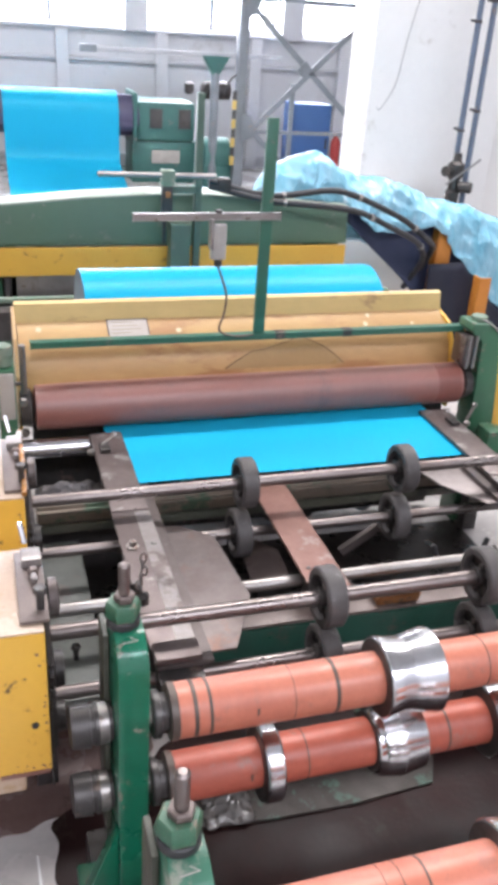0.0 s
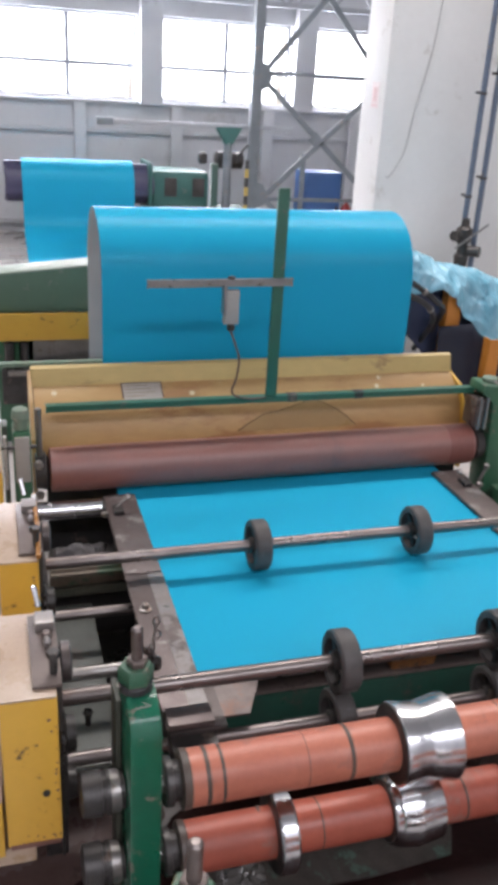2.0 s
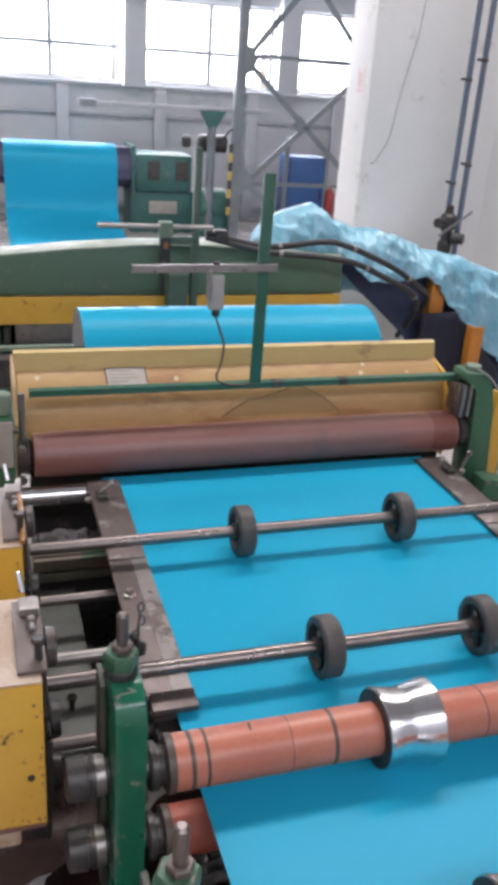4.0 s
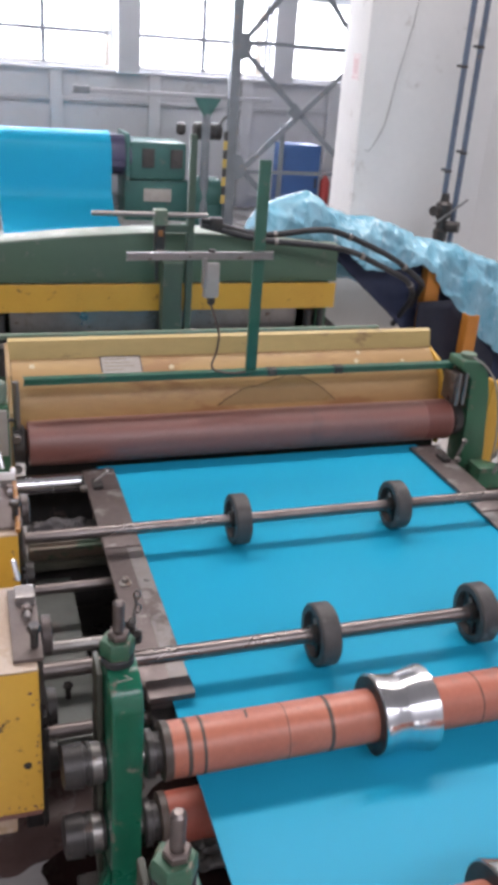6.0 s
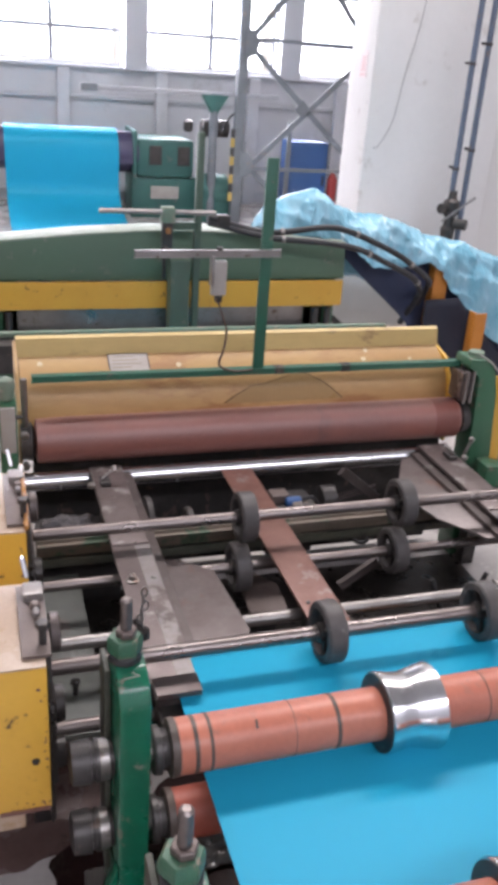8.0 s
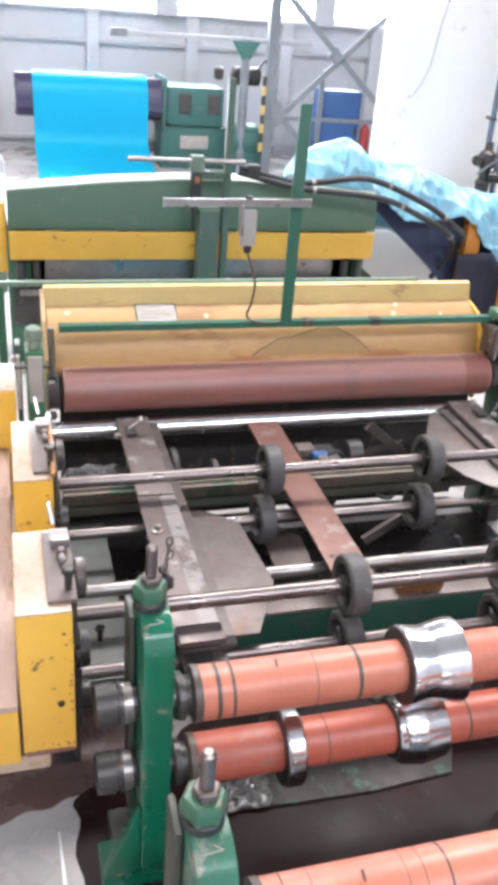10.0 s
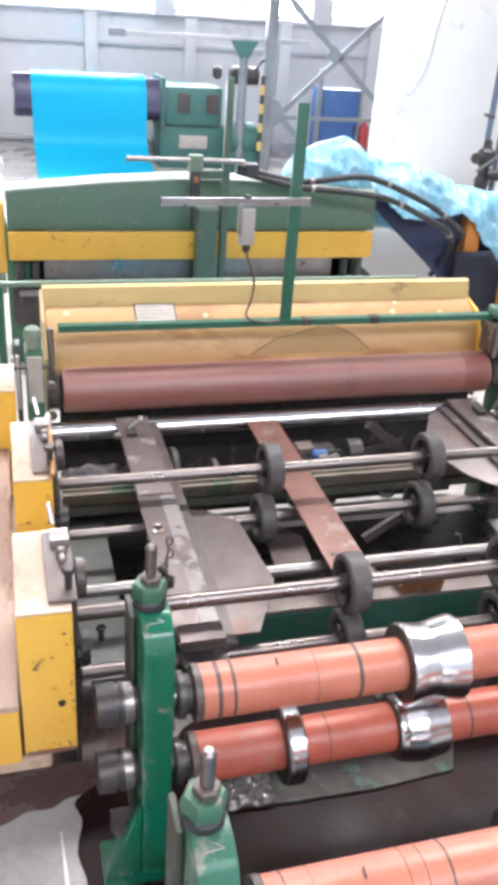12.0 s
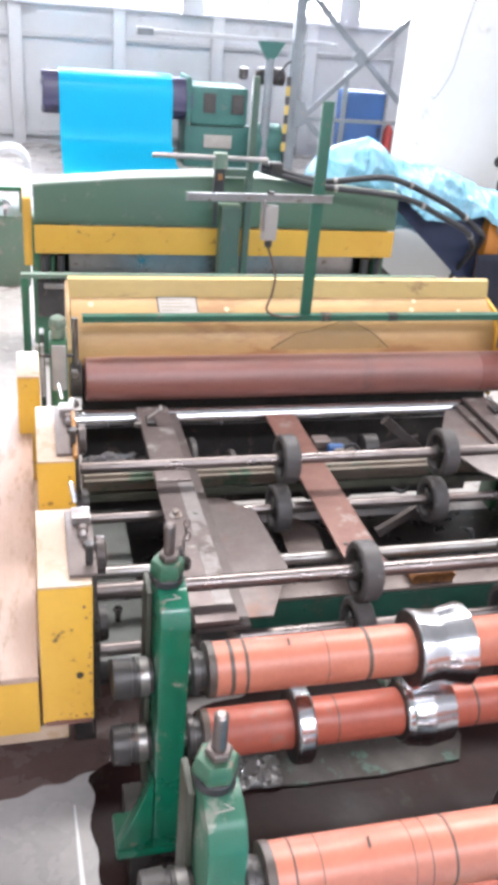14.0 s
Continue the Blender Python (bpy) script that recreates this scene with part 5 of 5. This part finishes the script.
# ---- roll forming stands ----
def roll_stand(dy, right=False):
    y = 1.12 + dy

    def fx(x):
        return x if not right else 1.08 - x

    def bx(x0, x1, *r):
        return box(min(fx(x0), fx(x1)), max(fx(x0), fx(x1)), *r)

    s = thing("roll_stand", "green cast roll stand with a hex-nut adjusting stud", "roll stand", (fx(-0.13), y, 0), "roll stands")
    sx = 1 if not right else -1
    cheek = [(y - 0.062, 0.145), (y + 0.080, 0.145), (y + 0.080, 0.700), (y + 0.058, 0.749), (y - 0.012, 0.749), (y - 0.044, 0.734), (y - 0.062, 0.704)]
    part("cheek", extrude(cheek, "x", min(fx(-0.164), fx(-0.110)), max(fx(-0.164), fx(-0.110)), 0.008), "bright_green" if dy == 0 else "dusted_green", s)
    part("cheek_step", bx(-0.176, -0.1655, y + 0.020, y + 0.085, 0.25, 0.722, 0.004), "dark_khaki", s)
    part("rear_web", bx(-0.165, -0.120, y + 0.081, y + 0.125, 0.145, 0.640, 0.005), "grimy", s)
    part("base_block", bx(-0.205, -0.07, y - 0.045, y + 0.12, 0.0, 0.138, 0.004), "black_grease", s)
    part("foot", bx(-0.234, -0.065, y - 0.066, y + 0.03, 0.139, 0.160, 0.005), "bright_green", s)
    part("gusset", extrude([(fx(-0.1645), 0.161), (fx(-0.230), 0.161), (fx(-0.230), 0.172), (fx(-0.1645), 0.345)], "y", y - 0.060, y - 0.035, 0.003), "bright_green", s)
    part("nut_block", hexnut(fx(-0.143), y + 0.015, 0.765, 0.0295, 0.031), "worn_green", s)
    part("nut_ring", rod((fx(-0.143), y + 0.015, 0.7495), (fx(-0.143), y + 0.015, 0.765), 0.028, 24), "black_rubber", s)
    part("lock_nut", hexnut(fx(-0.141), y + 0.015, 0.7965, 0.018, 0.013), "brown_plate", s)
    part("stud", rod((fx(-0.141), y + 0.015, 0.80), (fx(-0.141), y + 0.015, 0.868), 0.0098, 18, None, 0.004), "shaft", s)
    bm = extrude([(fx(-0.154), y - 0.0009), (fx(-0.128), y + 0.0015), (fx(-0.128), y + 0.0033), (fx(-0.154), y + 0.0009)], "z", -0.0004, 0.0004, 0)
    extrude([(fx(-0.130), y + 0.002), (fx(-0.1275), y + 0.002), (fx(-0.139), y + 0.010), (fx(-0.1415), y + 0.010)], "z", -0.0004, 0.0004, 0, bm)
    mark = part("chalk_mark", bm, "pale_label", s, "", (fx(-0.141), y, 0))
    mark.location, mark.rotation_euler = (fx(-0.138) - fx(-0.13), -0.0290, 0.7420), (radians(25), 0, 0)
    for z in (0.550, 0.384):
        bm = lathe([(0, 0.026), (0.003, 0.037), (0.035, 0.039), (0.036, 0.034), (0.042, 0.034), (0.043, 0.0375), (0.050, 0.0375), (0.051, 0.033), (0.074, 0.033)], (fx(-0.240), y, z), (sx, 0, 0), 28)
        cap = part("bearing_cap", bm, "dark_steel", s)
        part("bearing_ring", lathe([(0, 0.031), (0.001, 0.0355), (0.022, 0.0355), (0.024, 0.031)], (fx(-0.196), y, z), (sx, 0, 0), 28), "steel", cap)
        part("inner_ring", lathe([(0, 0.040), (0.004, 0.043), (0.014, 0.043), (0.016, 0.036), (0.03, 0.034)], (fx(-0.098), y, z), (sx, 0, 0), 28), "dark_steel", s)
        part("spacer", lathe([(0, 0.030), (0.001, 0.038), (0.012, 0.038), (0.013, 0.030)], (fx(-0.099), y, z), (sx, 0, 0), 28), "steel", s)
    return s


ROLLS = []


def forming_roll(y, z, r, bands, rings, tone="orange"):
    s = thing("forming_roll", "orange painted forming roll with polished chrome rings", "roll", (0.5, y, z), "forming rolls")
    x0, x1 = -0.066, 1.146
    part("tube", lathe([(0, 0.040), (0.002, r), (x1 - x0 - 0.002, r), (x1 - x0, 0.040)], (x0, y, z), (1, 0, 0), 56), tone, s, "", (0.5, y, z))
    part("journal", lathe([(0, 0.02), (1.36, 0.02)], (-0.14, y, z), (1, 0, 0), 20), "steel", s, "", (0.5, y, z))
    part("end_collar", lathe([(0, 0.045), (0.002, r + 0.002), (0.014, r + 0.002), (0.016, r)], (x0 - 0.003, y, z), (1, 0, 0), 40), "band", s, "", (0.5, y, z))
    for x, w in bands:
        part("band", lathe([(0, r), (0.0005, r + 0.0008), (w - 0.0005, r + 0.0008), (w, r)], (x, y, z), (1, 0, 0), 48), "band", s, "dark painted band", (0.5, y, z))
    for x, prof in rings:
        part("chrome_ring", lathe([(0, 0.044)] + prof + [(prof[-1][0], 0.044)], (x, y, z), (1, 0, 0), 72), "chrome", s, "polished chrome forming ring", (0.5, y, z))
        part("ring_face", lathe([(0, 0.04), (0, prof[0][1] - 0.0015), (0.0015, prof[0][1] - 0.001), (0.0015, 0.04)], (x - 0.0015, y, z), (1, 0, 0), 48), "dark_steel", s, "dull dark ring face", (0.5, y, z))
    part("chip", extrude([(0.085, z + 0.004), (0.089, z + 0.006), (0.089, z + 0.022), (0.085, z + 0.02)], "y", y - r - 0.0006, y - r + 0.001, 0), "band", s, "small dark scratch", (0.5, y, z))
    ROLLS.append(s)
    return s


UP = [(0.0, 0.075), (0.002, 0.0775), (0.004, 0.078), (0.030, 0.0735), (0.052, 0.0715), (0.0525, 0.0708), (0.0540, 0.0708), (0.0545, 0.0715), (0.080, 0.0765), (0.108, 0.0825), (0.111, 0.082), (0.112, 0.078)]
LOW = [(0.0, 0.060), (0.003, 0.064), (0.010, 0.066), (0.014, 0.070), (0.050, 0.0755), (0.0505, 0.0748), (0.0520, 0.0748), (0.0525, 0.0762), (0.102, 0.0685), (0.105, 0.062)]
NARROW = [(0.0, 0.075), (0.003, 0.0775), (0.005, 0.078), (0.030, 0.078), (0.034, 0.075)]
for dy in (0.0, -0.43):
    y = 1.12 + dy
    roll_stand(dy)
    roll_stand(dy, True)
    bands = [(-0.028, 0.008), (0.0, 0.006), (0.238, 0.008), (0.62, 0.008), (0.158, 0.0014), (0.555, 0.0025)] if dy == 0 else [(-0.028, 0.003), (0.012, 0.0014), (0.150, 0.0012), (0.176, 0.0016), (0.212, 0.004), (0.62, 0.008)]
    forming_roll(y, 0.550, 0.0497, bands, [(0.338, UP), (0.80, UP)])
    # lower rolls carry their shade in a darker, dirtier orange
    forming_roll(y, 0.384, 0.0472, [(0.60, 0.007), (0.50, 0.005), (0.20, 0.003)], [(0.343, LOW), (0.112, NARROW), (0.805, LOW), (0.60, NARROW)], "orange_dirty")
ch = thing("safety_chain", "short bright steel chain hung on a screw of the guide strip", "chain", (-0.07, 1.42, 0.491))
part("screw", rod((-0.07, 1.42, 0.491), (-0.07, 1.42, 0.615), 0.009, 12, hexnut(-0.07, 1.42, 0.491, 0.016, 0.014)), "dark_steel", ch)
part("shackle", lathe([(0, 0.008), (0.004, 0.015), (0.022, 0.015), (0.028, 0.007)], (-0.062, 1.405, 0.572), (0, 0, 1), 14), "black_grease", ch)
for k in range(7):
    a = Vector((-0.068 + 0.004 * math.sin(k * 2) + 0.002 * k, 1.412, 0.585 + 0.016 * k))
    bm = bmesh.new()
    n, mseg = 14, 6
    rg = []
    for i in range(n):
        th = i * math.tau / n
        cpt = Vector((math.cos(th) * 0.006, 0, math.sin(th) * 0.011))
        if k % 2:
            cpt = Vector((0, cpt.x, cpt.z))
        dr = cpt.normalized()
        ax = Vector((0, 1, 0)) if not k % 2 else Vector((1, 0, 0))
        rg.append([bm.verts.new(a + cpt + 0.0025 * (dr * math.cos(q * math.tau / mseg) + ax * math.sin(q * math.tau / mseg))) for q in range(mseg)])
    for i in range(n):
        for q in range(mseg):
            bm.faces.new((rg[i][q], rg[i][(q + 1) % mseg], rg[(i + 1) % n][(q + 1) % mseg], rg[(i + 1) % n][q]))
    part("chain_link", bm, "steel", ch)

def scrap(name, x, y, size, mat, seed, label, z0=0.004):
    bm = bmesh.new()
    n = 14
    grid = []
    for i in range(n + 1):
        row = []
        for j in range(n + 1):
            u, v = i / n - 0.5, j / n - 0.5
            k = Vector((u * 5 + seed, v * 5, seed))
            edge = 1 + 0.25 * noise.noise(k * 0.7)
            zz = z0 + 0.002 + size * 0.35 * max(0, 0.5 - abs(noise.noise(k)) - 0.9 * (u * u + v * v)) * (1 if abs(u) < 0.49 and abs(v) < 0.49 else 0)
            row.append(bm.verts.new((x + u * size * edge, y + v * size * edge * 0.8, zz)))
        grid.append(row)
    for i in range(n):
        for j in range(n):
            bm.faces.new((grid[i][j], grid[i + 1][j], grid[i + 1][j + 1], grid[i][j + 1]))
    ob = solo(name, bm, mat, label, "scrap", (x, y, z0), "scraps on the floor" if z0 < 0.1 else "")
    ob.modifiers.new("thickness", "SOLIDIFY").thickness = 0.002


scrap("plastic_scrap", 0.125, 1.325, 0.115, "plastic", 2.0, "crumpled clear plastic wrap lying on the oily floor plate", 0.0125)
scrap("plastic_scrap", 0.085, 1.405, 0.08, "plastic", 5.0, "crumpled clear plastic wrap lying on the oily floor plate", 0.0125)
fc = thing("floor_plate", "grimy steel floor plate with flaking green paint", "plate", (0.6, 1.33, 0))
part("plate", extrude([(0.05, 1.29), (0.22, 1.275), (0.43, 1.27), (0.64, 1.285), (0.68, 1.36), (0.66, 1.44), (0.30, 1.45), (0.06, 1.44)], "z", 0.0045, 0.012, 0.002), "grimy_board", fc)
scrap("board_scrap", 0.62, 1.52, 0.15, "pale_board", 10.0, "dirty board scrap lying on the oily floor")
scrap("rag", -0.13, 2.235, 0.16, "rag", 21.0, "crumpled grimy grey rag on the machine frame", 0.36)

# thin tapered strip that paints a light reflection onto the concrete
of = bmesh.new()
strip_v = [of.verts.new((x, y, z)) for z in (0.0005, 0.002) for x, y in ((-0.306, 1.312), (-0.302, 1.312), (-0.288, 1.04), (-0.301, 1.04))]
for q in ((3, 2, 1, 0), (4, 5, 6, 7), (0, 1, 5, 4), (1, 2, 6, 5), (2, 3, 7, 6), (3, 0, 4, 7)):
    of.faces.new([strip_v[k] for k in q])
solo("metal_offcut", of, "bright_offcut", "narrow white strip standing in for a light reflection on the floor", "offcut", (-0.30, 1.2, 0))

# ---- the running sheet ----
LENGTH, WIDTH = 1.62, 1.11
bm = box(0, WIDTH, 0, LENGTH, PASS - 0.0007, PASS, 0)
sheet = solo("sheet", bm, "blue_sheet", "flat blue colour-coated steel sheet running over the table", "sheet")
loop_bm = bmesh.new()
outer = [(2.765, -0.60)] + [(2.985 - 0.22 * math.cos(a), -0.24 + 0.24 * math.sin(a) ** 0.9) for a in np.linspace(0, math.pi, 41)] + [(3.205, -0.60)]
rows_o = [[loop_bm.verts.new((x, p[0], p[1])) for p in outer] for x in (0.0, WIDTH)]
faces = [loop_bm.faces.new((rows_o[0][k], rows_o[0][k + 1], rows_o[1][k + 1], rows_o[1][k])) for k in range(len(outer) - 1)]
bmesh.ops.recalc_face_normals(loop_bm, faces=loop_bm.faces)
if sum(f.normal.y for f in loop_bm.faces if f.calc_center_median().y < 2.8) > 0:
    bmesh.ops.reverse_faces(loop_bm, faces=loop_bm.faces)
ext = bmesh.ops.extrude_face_region(loop_bm, geom=loop_bm.faces[:])
inner = [e for e in ext["geom"] if isinstance(e, bmesh.types.BMVert)]
for v in inner:
    d = Vector((0, 2.985 - v.co.y, -0.25 - v.co.z if v.co.z > -0.24 else 0))
    v.co += d.normalized() * 0.002
loop_bm.faces.ensure_lookup_table()
for f in loop_bm.faces:
    f.material_index = 1 if all(v in inner for v in f.verts) else 0
loop = solo("sheet_loop", loop_bm, ["blue_sheet", "sheet_back"], "arched loop of blue coated sheet with a pale back", "sheet loop")


def motions():
    def key_rows(table, make, step=0.1):
        ts, vs = [a for a, _ in table], [b for _, b in table]
        return [(q * step, make(float(np.interp(q * step, ts, vs)))) for q in range(int(round(14.0 / step)) + 1)]

    lead = [(0, 2.06), (1.05, 2.06), (1.25, 1.98), (1.5, 1.80), (2.0, 1.49), (2.4, 1.24), (2.7, 1.02), (2.8, 0.96), (3.05, 0.80), (3.2, 0.785), (6.45, 0.785), (6.6, 0.72), (7.0, 0.537), (7.5, 0.139), (8.1, -0.236), (8.5, -0.60), (8.7, -0.79), (9.0, -0.98), (9.3, -1.06), (14, -1.06)]
    walk(sheet, key_rows(lead, lambda v: pose(0, v, 0)))
    apex = [(0, 0.823), (0.4, 1.02), (0.8, 1.15), (1.0, 1.215), (1.5, 1.265), (2.0, 1.272), (2.6, 1.26), (2.8, 1.235), (3.0, 1.18), (3.2, 1.11), (4.2, 0.80), (4.8, 0.66), (14, 0.64)]
    walk(loop, key_rows(apex, lambda v: pose(0, 0, v)))
    start = lead[0][1]
    for s, rad in [(k, 0.0695) for k in TOP_SHAFTS] + [(k, 0.073) for k in ROLLS[::2]]:
        b = BASE[s.name]
        walk(s, key_rows(lead, lambda v: pose(*b, math.degrees((start - v) / rad), 0, 0)))
    for s, rad in [(k, 0.0695) for k in LOW_SHAFTS] + [(k, 0.072) for k in ROLLS[1::2]]:
        b = BASE[s.name]
        walk(s, key_rows(lead, lambda v: pose(*b, -math.degrees((start - v) / rad), 0, 0)))


motions()
